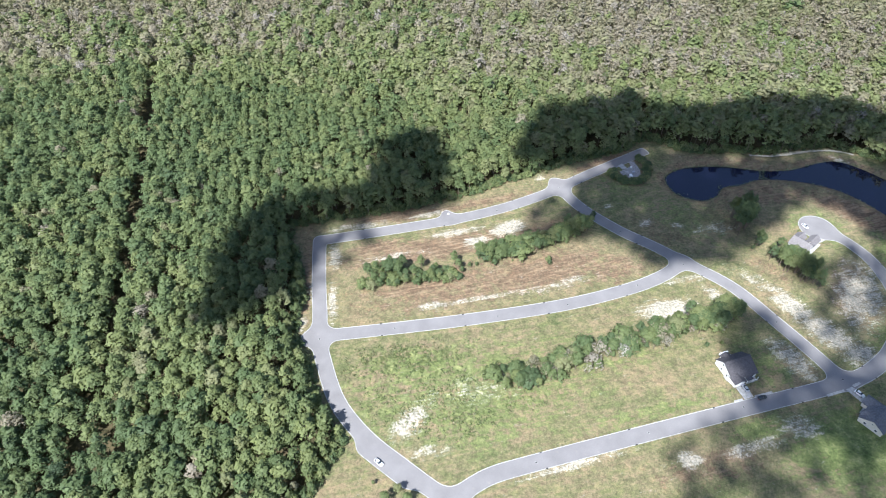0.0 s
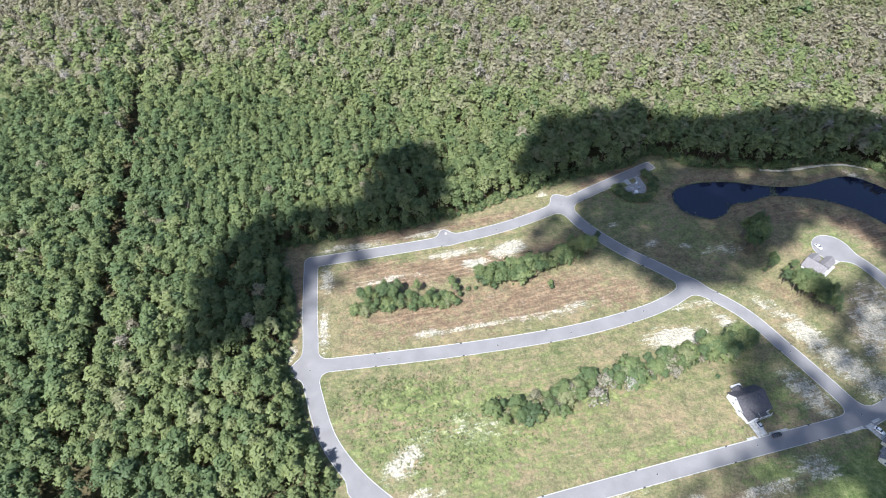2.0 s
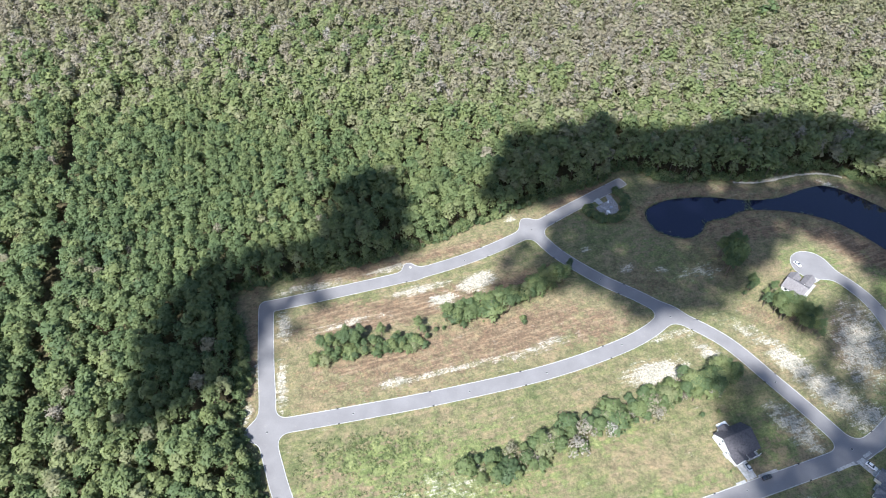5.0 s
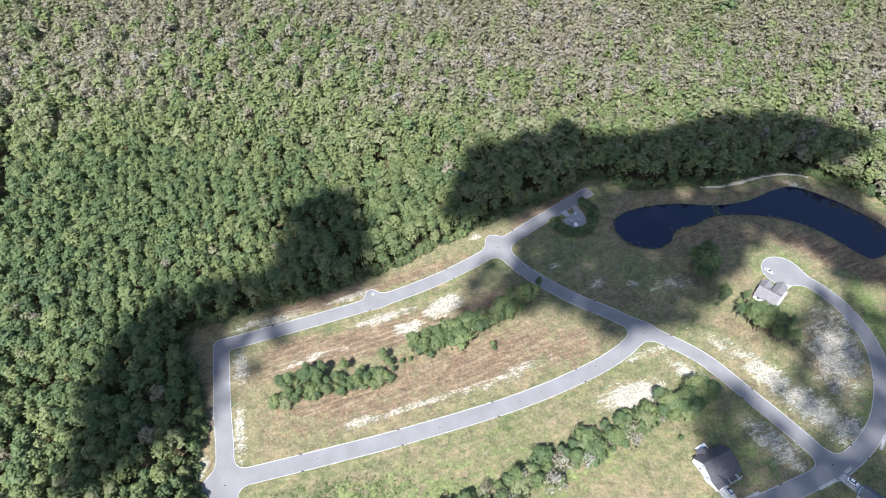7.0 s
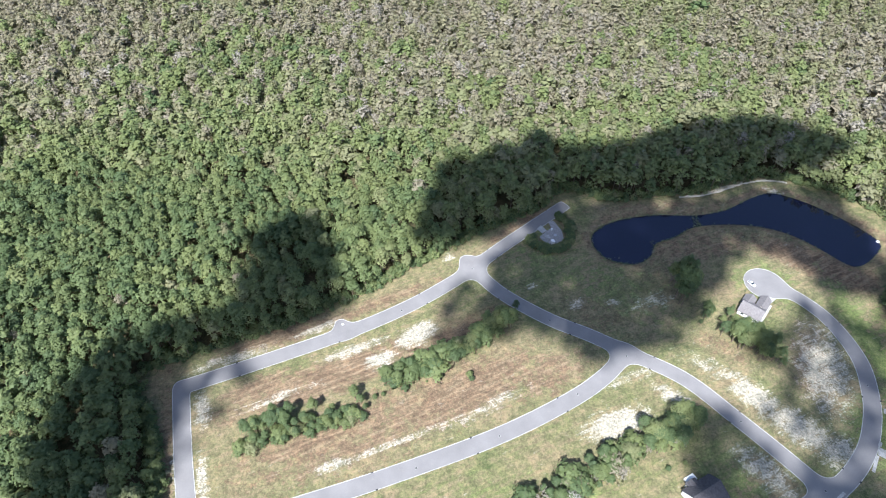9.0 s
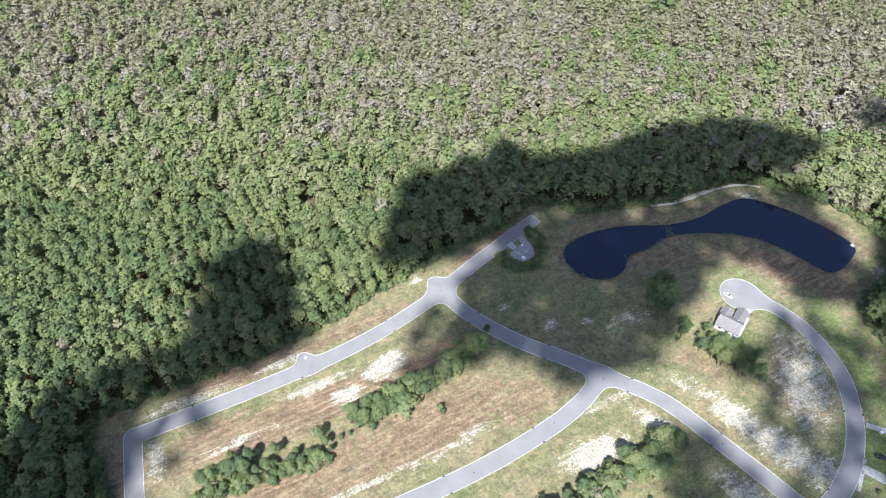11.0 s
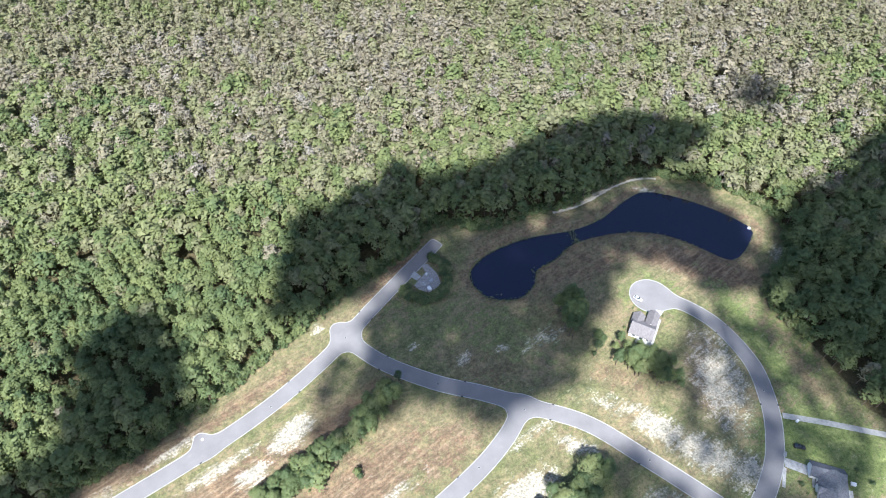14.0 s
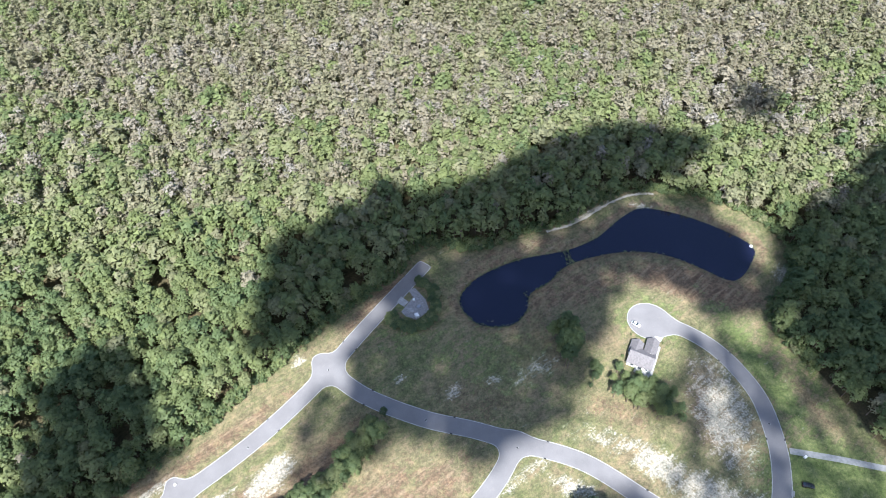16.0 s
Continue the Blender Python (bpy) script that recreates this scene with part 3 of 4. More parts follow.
cloud([([(-25, 11), (-19, 38), (-17, 63), (-9, 77), (7, 82), (22, 93), (38, 103), (51, 108), (59, 96), (87, 98), (102, 104), (121, 115), (144, 124), (167, 130), (190, 133), (218, 122), (233, 114), (235, 100), (216, 85), (187, 75), (134, 59), (69, 52), (21, 20)], 0.03),
       ([(274, 152), (294, 158), (305, 140), (287, 120), (267, 123)], 0.3)], 1)
cloud([([(-127, -80), (-146, -54), (-162, -70), (-167, -90), (-168, -111), (-164, -131), (-160, -150), (-151, -158), (-141, -150), (-131, -141), (-121, -127), (-119, -108)], 0.06)], 2)
cloud([([(-112, 9), (-95, 23), (-73, 22), (-60, 4), (-57, -20), (-59, -38), (-76, -49), (-92, -51), (-104, -31), (-110, -12)], 0.07),
       ([(-98, -26), (-113, -37), (-130, -45), (-141, -54), (-141, -73), (-125, -74), (-109, -65), (-91, -54)], 0.2)], 3)
cloud([([(243, 31), (266, 48), (292, 57), (310, 73), (341, 87), (389, 84), (320, -53), (240, -112), (226, -73), (222, -46), (219, -24), (226, 4)], 0.04)], 4)
cloud([([(91, -88), (111, -75), (124, -86), (141, -106), (160, -108), (186, -113), (175, -151), (106, -150), (101, -135), (96, -122), (92, -106)], 0.22),
       ([(73, -161), (106, -141), (146, -121), (169, -115), (192, -142), (176, -192), (92, -212), (67, -191)], 0.42)], 5)
cloud([([(12, -12), (20, -31), (47, -43), (69, -60), (79, -52), (98, -49), (116, -36), (126, -19), (136, -7), (144, 6), (157, 12), (173, 12), (181, -2), (194, -14), (210, -17), (227, 4), (222, 64), (185, 74), (134, 57), (66, 52), (18, 9)], 0.09)], 6)
cloud([([(135, -43), (145, -32), (160, -31), (168, -16), (185, -15), (203, -21), (256, -2), (205, -119), (154, -120), (141, -96), (133, -78), (149, -62), (137, -53)], 0.35)], 7)
cloud([([(5, -10), (-12, -30), (-17, -48), (-2, -55), (21, -49), (41, -47), (51, -57), (62, -62), (71, -55), (41, -25), (20, -11)], 0.3),
       ([(-145, -70), (-107, -62), (-92, -74), (-101, -91), (-107, -107), (-123, -114)], 0.55)], 8)


# ---- countable trees: trunk with limbs, crown of many leaf sprays ----
def limb(bm, a, c, r0, r1, sides=6):
    a, c = Vector(a), Vector(c)
    q = (c - a).to_track_quat("Z", "Y").to_matrix()
    rings = []
    for p, r in ((a, r0), (c, r1)):
        rings.append([bm.verts.new(p + q @ Vector((math.cos(6.2832 * i / sides) * r, math.sin(6.2832 * i / sides) * r, 0))) for i in range(sides)])
    for i in range(sides):
        bm.faces.new((rings[0][i], rings[0][(i + 1) % sides], rings[1][(i + 1) % sides], rings[1][i]))
    bm.faces.new(rings[1])


def make_tree(name, kind, seed, tint, count, leaf, low=0.0):
    """A tree one metre high at the origin; low pulls its crown down to the ground."""
    r = np.random.default_rng(seed)
    cen, siz = crown_lobes(r, kind)
    if low:
        cen[:, 2] = 0.12 + (cen[:, 2] - 0.42) * 1.35
        cen[:, :2] *= 1.7
        siz = siz * 1.4
    v, nv = leaf_sprays(r, cen, siz, count, leaf)
    top = new(name)
    crown = new("crown", raw_mesh("crown", v, np.arange(len(v)).reshape(-1, 3), M_LEAF_TREE, {"tint": np.full(len(v), tint)}, normals=nv))
    crown.parent = top
    bm = bmesh.new()
    limb(bm, (0, 0, -0.01), (0.005, 0, 0.45), 0.017, 0.011)
    limb(bm, (0.005, 0, 0.45), (0, 0.01, 0.9), 0.011, 0.003)
    for i in range(6):
        limb(bm, (0, 0, min(0.75, max(0.06, cen[i][2] - 0.12))), tuple(cen[i]), 0.006, 0.002, 4)
    part("trunk", bm, M_BARK, top, "grey-brown trunk with limbs")
    return top


M_LEAF_TREE = foliage("tree_leaves", LEAF_TONES, vary=True)
protos = {}
for kind, nm, tints_ in (("pine", "pine_tree", (0.24, 0.32, 0.42)), ("broad", "broadleaf_tree", (0.28, 0.38, 0.48)), ("shrub", "shrub", (0.26, 0.36, 0.48)), ("dry", "dry_shrub", (0.76, 0.82, 0.9))):
    protos[kind] = [make_tree(nm, "broad" if kind in ("shrub", "dry") else kind, 200 + 10 * i + len(nm), tn, {"shrub": 420, "dry": 240}.get(kind, 820),
                              {"shrub": 0.055, "dry": 0.034}.get(kind, 0.025), 1.0 if kind in ("shrub", "dry") else 0.0) for i, tn in enumerate(tints_)]
used = set()
tr = random.Random(5)
TREE_TAGS = {"pine": ("tall dark green pine with a rounded crown", "tree"), "broad": ("leafy green broadleaf tree in dry turf", "tree"), "shrub": ("low bushy green shrub spreading over the turf", "shrub"), "dry": ("dry brown half-bare shrub among green trees", "shrub")}


def tree(kind, x, y, h, group, wide=1.0, label=""):
    i = tr.randrange(3)
    m = pose(x, y, 0, 0, 0, tr.uniform(0, 360)) @ Matrix.Diagonal((h * wide, h * wide, h, 1))
    if (kind, i) in used:
        ob = copy_thing(protos[kind][i], m)
    else:
        used.add((kind, i))
        ob = protos[kind][i]
        ob.matrix_basis = m
        for ch in ob.children:
            tagged(ch)
    ob.matrix_basis = m
    lab, cat = TREE_TAGS[kind]
    tagged(ob, label or lab, cat, group)
    return ob


def thicket(points, spread, n, heights_, kinds_, group, wide=1.0):
    line = spline(points, 1.0)
    for k in range(n):
        p = line[int((k + tr.random()) / n * (len(line) - 1))]
        tree(tr.choice(kinds_), p[0] + tr.uniform(-spread, spread), p[1] + tr.uniform(-spread, spread), heights_[0] + (heights_[1] - heights_[0]) * tr.random() ** 1.5 * 1.15, group, wide * tr.uniform(0.75, 1.25))


# strip in the long lot: a low thicket with taller pines behind it
thicket([(-90, -110), (-72, -103), (-52, -96), (-41, -90)], 2.4, 50, (4.5, 7.5), ("shrub", "broad", "shrub"), "trees in the long lot", 1.2)
thicket([(-92, -103), (-84, -98), (-72, -98)], 2.6, 11, (10, 13), ("pine", "broad"), "trees in the long lot", 1.2)
thicket([(-88, -106), (-76, -100), (-62, -96), (-47, -89)], 2.6, 22, (6, 9.5), ("broad", "pine", "shrub"), "trees in the long lot", 1.2)
for x, y, h in ((-73, -93, 12), (-80, -93, 10), (-63, -90, 11), (-46, -83, 11.5), (-43, -86, 9)):
    tree("pine", x, y, h, "trees in the long lot", 1.1)
for x, y, h in ((-37, -82.5, 4.5), (-33.5, -81, 4), (-24, -78, 6.5), (-27, -76, 6), (-14.6, -73, 2.0), (5, -69.5, 6.5), (6, -71, 5), (-40, -87, 4)):
    tree("shrub", x, y, h, "trees in the long lot", 0.8)
thicket([(-31, -73), (-18, -68), (-4, -59), (8, -50), (18, -42), (24, -33)], 4.0, 84, (7, 13), ("broad", "pine", "shrub"), "trees in the long lot", 1.15)
thicket([(2, -56), (14, -46), (22, -36)], 2.5, 8, (11, 14), ("pine", "broad"), "trees in the long lot", 1.1)
# belt behind the white house
thicket([(-11, -152), (8, -145), (30, -131), (50, -118), (72, -103), (92, -91)], 5.2, 150, (5.5, 13), ("broad", "pine", "pine", "shrub", "pine", "dry", "broad"), "tree belt behind the house", 1.15)
thicket([(85, -98), (96, -89), (103, -86)], 4.2, 26, (11, 16), ("pine", "broad"), "tree belt behind the house", 1.15)
for x, y, h in ((88, -108.5, 3.6), (95.5, -105.5, 3.2)):
    tree("shrub", x, y, h, "yard shrubs")
# pines between the pond and the turning circle
thicket([(108, -7), (113, -11), (114, -17), (111, -21)], 3.6, 28, (15, 21), ("pine",), "pines near the turning circle", 0.85)
for x, y, h in ((121, -27, 12), (120, -31, 9), (117.5, -34, 5), (122.5, -29, 10), (126, -40, 12), (129, -37, 9), (132, -29, 10), (133, -34, 10), (139, -34, 9), (144, -38, 10), (128, -33, 8), (136, -39, 11), (147, -42, 9)):
    tree("pine", x, y, h, "pines near the turning circle", 1.1)
thicket([(132, -44), (138, -42), (142, -48), (146, -56)], 4.4, 38, (10, 15), ("pine", "broad"), "pines near the turning circle", 1.1)
for x, y, h in ((145.8, -11.3, 1.4), (158.6, -18.5, 1.6), (179.8, -105.4, 3.4), (137.5, -21.5, 2.5), (180.5, -109, 1.8), (117.5, -126, 1.4), (97, -133, 1.3), (183.5, -109.8, 2.2), (205, -104, 3), (208, -110, 3.4)):
    tree("shrub", x, y, h, "yard shrubs", 0.9)
# clipped growth round the pump station
hedge_line = spline([(36.7, 20.5), (37.0, 16.3), (44.4, 12.2), (52.2, 12.1), (57.8, 18.6), (59.0, 31.0), (56.1, 36.0), (53.3, 37.3)], 0.5)
for i in range(120):
    p = hedge_line[int((i + 0.5) / 120 * len(hedge_line))]
    tree("shrub", p[0] + tr.uniform(-1.7, 1.7), p[1] + tr.uniform(-1.7, 1.7), tr.uniform(3.4, 5.0), "hedge round the pump station", 1.3, "dense dark green shrub hedging the pump station")
# the grove south of the lay-by
for x, y, h in ((-41, -214, 8), (-36, -217, 9), (-45, -219, 10), (-30, -219, 8), (-52, -213, 4)):
    tree("broad", x, y, h, "trees beside the lay-by", 1.1)

# understorey along the wood's edge, weeds in the open lots
US = [leaf_sprays(np.random.default_rng(300 + i), *((lambda c, s: (c * [1.9, 1.9, 1.0] - [0, 0, 0.3], s * 1.5))(*crown_lobes(np.random.default_rng(310 + i), "broad"))), 100, 0.085) for i in range(4)]
dense = spline(clearing[::4], 1.0, True)
turn = np.roll(dense, -2, 0) - np.roll(dense, 2, 0)
away = np.stack([-turn[:, 1], turn[:, 0]], 1) / (np.hypot(*turn.T)[:, None] + 1e-9)
here = inside(dense[:, 0], dense[:, 1], np.array([(-170, -330), (-170, 110), (260, 110), (245, -100), (232, -100), (232, -50), (60, -20), (-60, -100), (-62, -330)]))
r = np.random.default_rng(21)
dense, away = np.repeat(dense[here], 3, 0), np.repeat(away[here], 3, 0)
pick = r.random(len(dense)) < 0.55
dense, away = dense[pick], away[pick]
back = r.uniform(0, 5.5, len(dense))
pts = dense + away * back[:, None] + r.normal(0, 0.6, dense.shape)
under_h = r.uniform(2.2, 5.0, len(pts)) + back * r.uniform(0.3, 1.0, len(pts))
plant("forest_undergrowth", pts, under_h, r.uniform(0.8, 1.2, len(pts)), np.clip(r.normal(0.38, 0.1, len(pts)), 0, 1), US, r.integers(0, 4, len(pts)),
      "leafy undergrowth along the wood's edge", "undergrowth")
wx, wy = r.uniform(-90, 15, 9000), r.uniform(-190, -125, 9000)
field = np.maximum.reduce([ellipse(wx, wy, -56, -150, 32, 9, 24), ellipse(wx, wy, -20, -177, 12, 9, 20), 0.5 * ellipse(wx, wy, 20, -150, 30, 5, 28), 0.35 * ellipse(wx, wy, -35, -165, 40, 22, 25)])
clump = np.array([noise.noise((x * 0.16, y * 0.16, 1.7)) for x, y in zip(wx, wy)])
sel = (r.random(9000) < field * (0.85 + 1.5 * clump)) & (road_field(wx, wy) > 2.5)
W = np.stack([wx, wy], 1)[sel]
WEED = [(u[:72], w[:72]) for u, w in US]
plant("weeds", W, r.uniform(0.6, 1.5, len(W)), r.uniform(1.1, 1.9, len(W)), np.clip(r.normal(0.46, 0.08, len(W)), 0, 1), WEED, r.integers(0, 4, len(W)), "patches of knee-high green weeds", "weeds")
# dry tufts all over the open ground
tx, ty = r.uniform(-140, 240, 15000), r.uniform(-245, 75, 15000)
open_ = inside(tx, ty, clearing) & (road_field(tx, ty) > 1.2) & ~inside(tx, ty, pond) & (line_distance(tx, ty, pond, True) > 2.5) & (line_distance(tx, ty, clearing, True) > 2.0)
open_ &= np.array([noise.noise((x * 0.09, y * 0.09, 6.2)) for x, y in zip(tx, ty)]) > r.uniform(-0.5, 0.35, 15000)
tufts = np.stack([tx, ty], 1)[open_]
plant("dry_tufts", tufts, r.uniform(0.25, 0.75, len(tufts)), r.uniform(1.2, 2.2, len(tufts)), np.clip(r.normal(0.45, 0.17, len(tufts)), 0, 0.9), [(u[:15], w[:15]) for u, w in US], r.integers(0, 4, len(tufts)),
      "scattered dry and green tufts in the turf", "grass")
# rushes round the pond's rim
fine = spline(pond[::3], 0.45, True)
turn = np.roll(fine, -2, 0) - np.roll(fine, 2, 0)
out = np.stack([turn[:, 1], -turn[:, 0]], 1) / (np.hypot(*turn.T)[:, None] + 1e-9)
lobe = np.clip((150 - fine[:, 0]) / 60, 0.12, 0.85)
pick = r.random(len(fine)) < lobe
neck = np.stack([np.interp(r.random(46), [0, 1], [130.5, 133.5]) + r.normal(0, 0.7, 46), np.interp(np.linspace(0, 1, 46), [0, 1], [35.5, 45])], 1)
ends = np.vstack([fine[pick] + out[pick] * r.uniform(0.2, 1.5, (pick.sum(), 1)), neck, np.array([(104, 20.5), (103.5, 22), (105, 23), (82, 9.5), (84, 9)]) + 0.0])
plant("pond_rushes", ends, r.uniform(0.7, 1.7, len(ends)), r.uniform(1.0, 1.7, len(ends)), np.clip(r.normal(0.45, 0.14, len(ends)), 0, 1), WEED, r.integers(0, 4, len(ends)),
      "straggly rushes along the pond's rim", "rushes", -1.05)

# trunks of the outer forest trees
te = np.flatnonzero((edge < 14))
ang = np.arange(5) / 5 * 6.2832
unit = np.concatenate([np.stack([np.cos(ang) * 0.013, np.sin(ang) * 0.013, np.full(5, -0.02)], 1), np.stack([np.cos(ang) * 0.006, np.sin(ang) * 0.006, np.full(5, 0.8)], 1)])
tv = unit[None] * heights[te][:, None, None] + np.concatenate([spots[te], np.zeros((len(te), 1))], 1)[:, None]
tf = np.array([(i, (i + 1) % 5, 5 + (i + 1) % 5, 5 + i) for i in range(5)])
tagged(new("forest_trunks", raw_mesh("forest_trunks", tv.reshape(-1, 3), (tf[None] + np.arange(len(te))[:, None, None] * 10).reshape(-1, 4), M_BARK)),
       "slim grey-brown trunks at the wood's edge", "trunks", kind="stuff")


# ---- houses ----
M_WHITE = grained("white_siding", (0.74, 0.73, 0.7), 0.6, 1.2, 0.06)
M_CREAM = grained("cream_siding", (0.62, 0.58, 0.5), 0.65, 1.2, 0.08)
M_TRIM = grained("white_trim", (0.8, 0.8, 0.78), 0.5, 2, 0.05)
M_SHINGLE_DARK = grained("charcoal_shingle", (0.09, 0.084, 0.088), 0.9, 1.5, 0.35, relief=0.02)
M_SHINGLE_GREY = grained("slate_grey_shingle", (0.115, 0.12, 0.135), 0.9, 1.5, 0.3, relief=0.02)
M_SHINGLE_TAN = grained("weathered_tan_shingle", (0.185, 0.172, 0.17), 0.9, 1.5, 0.28, relief=0.02)
M_BRICK = grained("red_brick", (0.26, 0.13, 0.09), 0.85, 3, 0.3)
M_GLASS, n, l, b = material("window_glass", 0.08, spec=0.6)
b.inputs["Base Color"].default_value = (0.03, 0.04, 0.05, 1)
M_DOOR = grained("painted_door", (0.22, 0.05, 0.04), 0.5, 3, 0.1)


def box(bm, x0, x1, y0, y1, z0, z1):
    v = [bm.verts.new(p) for p in ((x0, y0, z0), (x1, y0, z0), (x1, y1, z0), (x0, y1, z0), (x0, y0, z1), (x1, y0, z1), (x1, y1, z1), (x0, y1, z1))]
    for f in ((3, 2, 1, 0), (4, 5, 6, 7), (0, 1, 5, 4), (1, 2, 6, 5), (2, 3, 7, 6), (3, 0, 4, 7)):
        bm.faces.new([v[i] for i in f])


def gable_walls(bm, x0, x1, y0, y1, axis, eave, rise, at=0.5):
    """Closed wall block with its two gables; the ridge runs along axis, at a share of the depth."""
    if axis == "x":
        m = y0 + (y1 - y0) * at
        a = [(x0, y0, 0), (x0, y1, 0), (x0, y1, eave), (x0, m, eave + rise), (x0, y0, eave)]
        c = [(x1, *p[1:]) for p in a]
    else:
        m = (x0 + x1) / 2
        a = [(x1, y0, 0), (x0, y0, 0), (x0, y0, eave), (m, y0, eave + rise), (x1, y0, eave)]
        c = [(p[0], y1, p[2]) for p in a]
    va, vc = [bm.verts.new(p) for p in a], [bm.verts.new(p) for p in c]
    bm.faces.new(va)
    bm.faces.new(vc[::-1])
    for i in range(5):
        bm.faces.new((va[i], vc[i], vc[(i + 1) % 5], va[(i + 1) % 5]))
    bmesh.ops.recalc_face_normals(bm, faces=bm.faces[:])


def gable_roof(bm, x0, x1, y0, y1, axis, eave, rise, at=0.5, over=0.45, thick=0.2):
    """Two sloping slabs with eaves and verges."""
    for s in (-1, 1):
        half = ((y1 - y0) if axis == "x" else (x1 - x0)) * (at if s < 0 else 1 - at)
        drop = over * rise / half
        if axis == "x":
            m = y0 + (y1 - y0) * at
            p = [(x0 - over, m, eave + rise), (x1 + over, m, eave + rise), (x1 + over, m + s * (half + over), eave - drop), (x0 - over, m + s * (half + over), eave - drop)]
        else:
            m = (x0 + x1) / 2
            p = [(m, y0 - over, eave + rise), (m, y1 + over, eave + rise), (m + s * (half + over), y1 + over, eave - drop), (m + s * (half + over), y0 - over, eave - drop)]
        lo, hi = [bm.verts.new((q[0], q[1], q[2] + 0.02)) for q in p], [bm.verts.new((q[0], q[1], q[2] + 0.02 + thick)) for q in p]
        bm.faces.new(lo)
        bm.faces.new(hi)
        for i in range(4):
            bm.faces.new((lo[i], lo[(i + 1) % 4], hi[(i + 1) % 4], hi[i]))
    bmesh.ops.recalc_face_normals(bm, faces=bm.faces[:])


def opening(parent, name, x, y, z, face, w, h, fill, label=""):
    """A window or door on a wall: frame proud of it, pane or leaf set back in the frame."""
    dx, dy = {"s": (1, 0), "n": (1, 0), "w": (0, 1), "e": (0, 1)}[face]
    nx, ny = {"s": (0, -1), "n": (0, 1), "w": (-1, 0), "e": (1, 0)}[face]

    def slab(bm, a0, a1, z0, z1, d0, d1):
        xs = sorted((x + dx * a0 + nx * d0, x + dx * a1 + nx * d1))
        ys = sorted((y + dy * a0 + ny * d0, y + dy * a1 + ny * d1))
        box(bm, xs[0], xs[1], ys[0], ys[1], z0, z1)

    bm = bmesh.new()
    t = 0.12
    slab(bm, -w / 2, -w / 2 + t, z, z + h, 0.003, 0.1)
    slab(bm, w / 2 - t, w / 2, z, z + h, 0.003, 0.1)
    slab(bm, -w / 2 + t, w / 2 - t, z + h - t, z + h, 0.003, 0.1)
    slab(bm, -w / 2 + t, w / 2 - t, z, z + t, 0.003, 0.1)
    fr = part(name, bm, M_TRIM, parent, label)
    bm = bmesh.new()
    slab(bm, -w / 2 + t, w / 2 - t, z + t, z + h - t, 0.003, 0.04)
    part({"window": "pane", "garage_door": "door_panel"}.get(name, "door_leaf"), bm, fill, fr)
    return fr


def house(x, y, yaw, blocks, wall_mat, roof_mat, openings, label, extras=None):
    top = new("house")
    top.matrix_basis = pose(x, y, 0, 0, 0, yaw)
    for bl in blocks:
        bm = bmesh.new()
        gable_walls(bm, *bl)
        part("wall", bm, wall_mat, top)
        bm = bmesh.new()
        gable_roof(bm, *bl)
        part("roof", bm, roof_mat, top)
    for o in openings:
        opening(top, *o)
    if extras:
        extras(top)
    return tagged(top, label, "house")


def white_extras(top):
    for px in (0.4, 3.3, 6.0):
        bm = bmesh.new()
        box(bm, px, px + 0.22, -8.3, -8.08, 0.3, 2.75)
        part("porch_post", bm, M_TRIM, top)
    bm = bmesh.new()
    box(bm, 0.2, 6.35, -8.5, -6.2, -0.05, 0.3)
    part("porch_floor", bm, M_CONCRETE, top)
    bm = bmesh.new()
    box(bm, 0.1, 3.4, -8.45, -6.1, 2.75, 2.98)
    part("porch_roof", bm, M_SHINGLE_DARK, top)
    for z in (0.6, 0.95, 1.25):
        bm = bmesh.new()
        box(bm, 3.5, 6.0, -8.24, -8.18, z, z + 0.07)
        part("railing", bm, M_TRIM, top)
    bm = bmesh.new()
    box(bm, -7.6, -6.92, -4.5, -1.5, -0.05, 0.35)
    part("side_step", bm, M_CONCRETE, top)


house(100.4, -119.9, 31.2, [(-6.9, 6.9, -6.1, 6.1, "x", 3.2, 3.6, 0.64), (-6.6, -1.0, -8.2, -3.0, "y", 2.9, 1.5), (-3.5, 1.0, 4.5, 7.6, "y", 2.9, 1.5)], M_WHITE, M_SHINGLE_DARK, [
    ("garage_door", -3.8, -8.2, 0.02, "s", 4.8, 2.2, M_TRIM), ("window", -3.8, -8.2, 2.95, "s", 0.7, 0.7, M_GLASS), ("front_door", 1.6, -6.1, 0.3, "s", 1.05, 2.1, M_DOOR),
    ("window", 4.4, -6.1, 0.9, "s", 1.9, 1.4, M_GLASS), ("window", -6.9, 1.8, 1.0, "w", 1.2, 1.4, M_GLASS), ("window", -6.9, -2.4, 1.0, "w", 1.2, 1.4, M_GLASS),
    ("window", -6.9, 1.6, 4.3, "w", 1.1, 1.3, M_GLASS), ("window", 6.9, -2, 1.0, "e", 1.2, 1.4, M_GLASS), ("window", 6.9, 2, 1.0, "e", 1.2, 1.4, M_GLASS),
    ("window", 4, 6.1, 1.0, "n", 1.6, 1.4, M_GLASS)], "white-sided house with a steep charcoal shingle roof and porch", white_extras)


def tan_extras(top):
    bm = bmesh.new()
    box(bm, -1.5, 5.6, -9.6, -7.35, -0.05, 0.12)
    part("patio", bm, M_CONCRETE, top)
    bm = bmesh.new()
    box(bm, 5.05, 6.6, -8.5, 8.6, -0.05, 0.09)
    part("side_walk", bm, M_CONCRETE, top)
    bm = bmesh.new()
    box(bm, -1.1, 0.15, 1.52, 3.3, -0.05, 0.2)
    part("porch_floor", bm, M_BRICK, top)


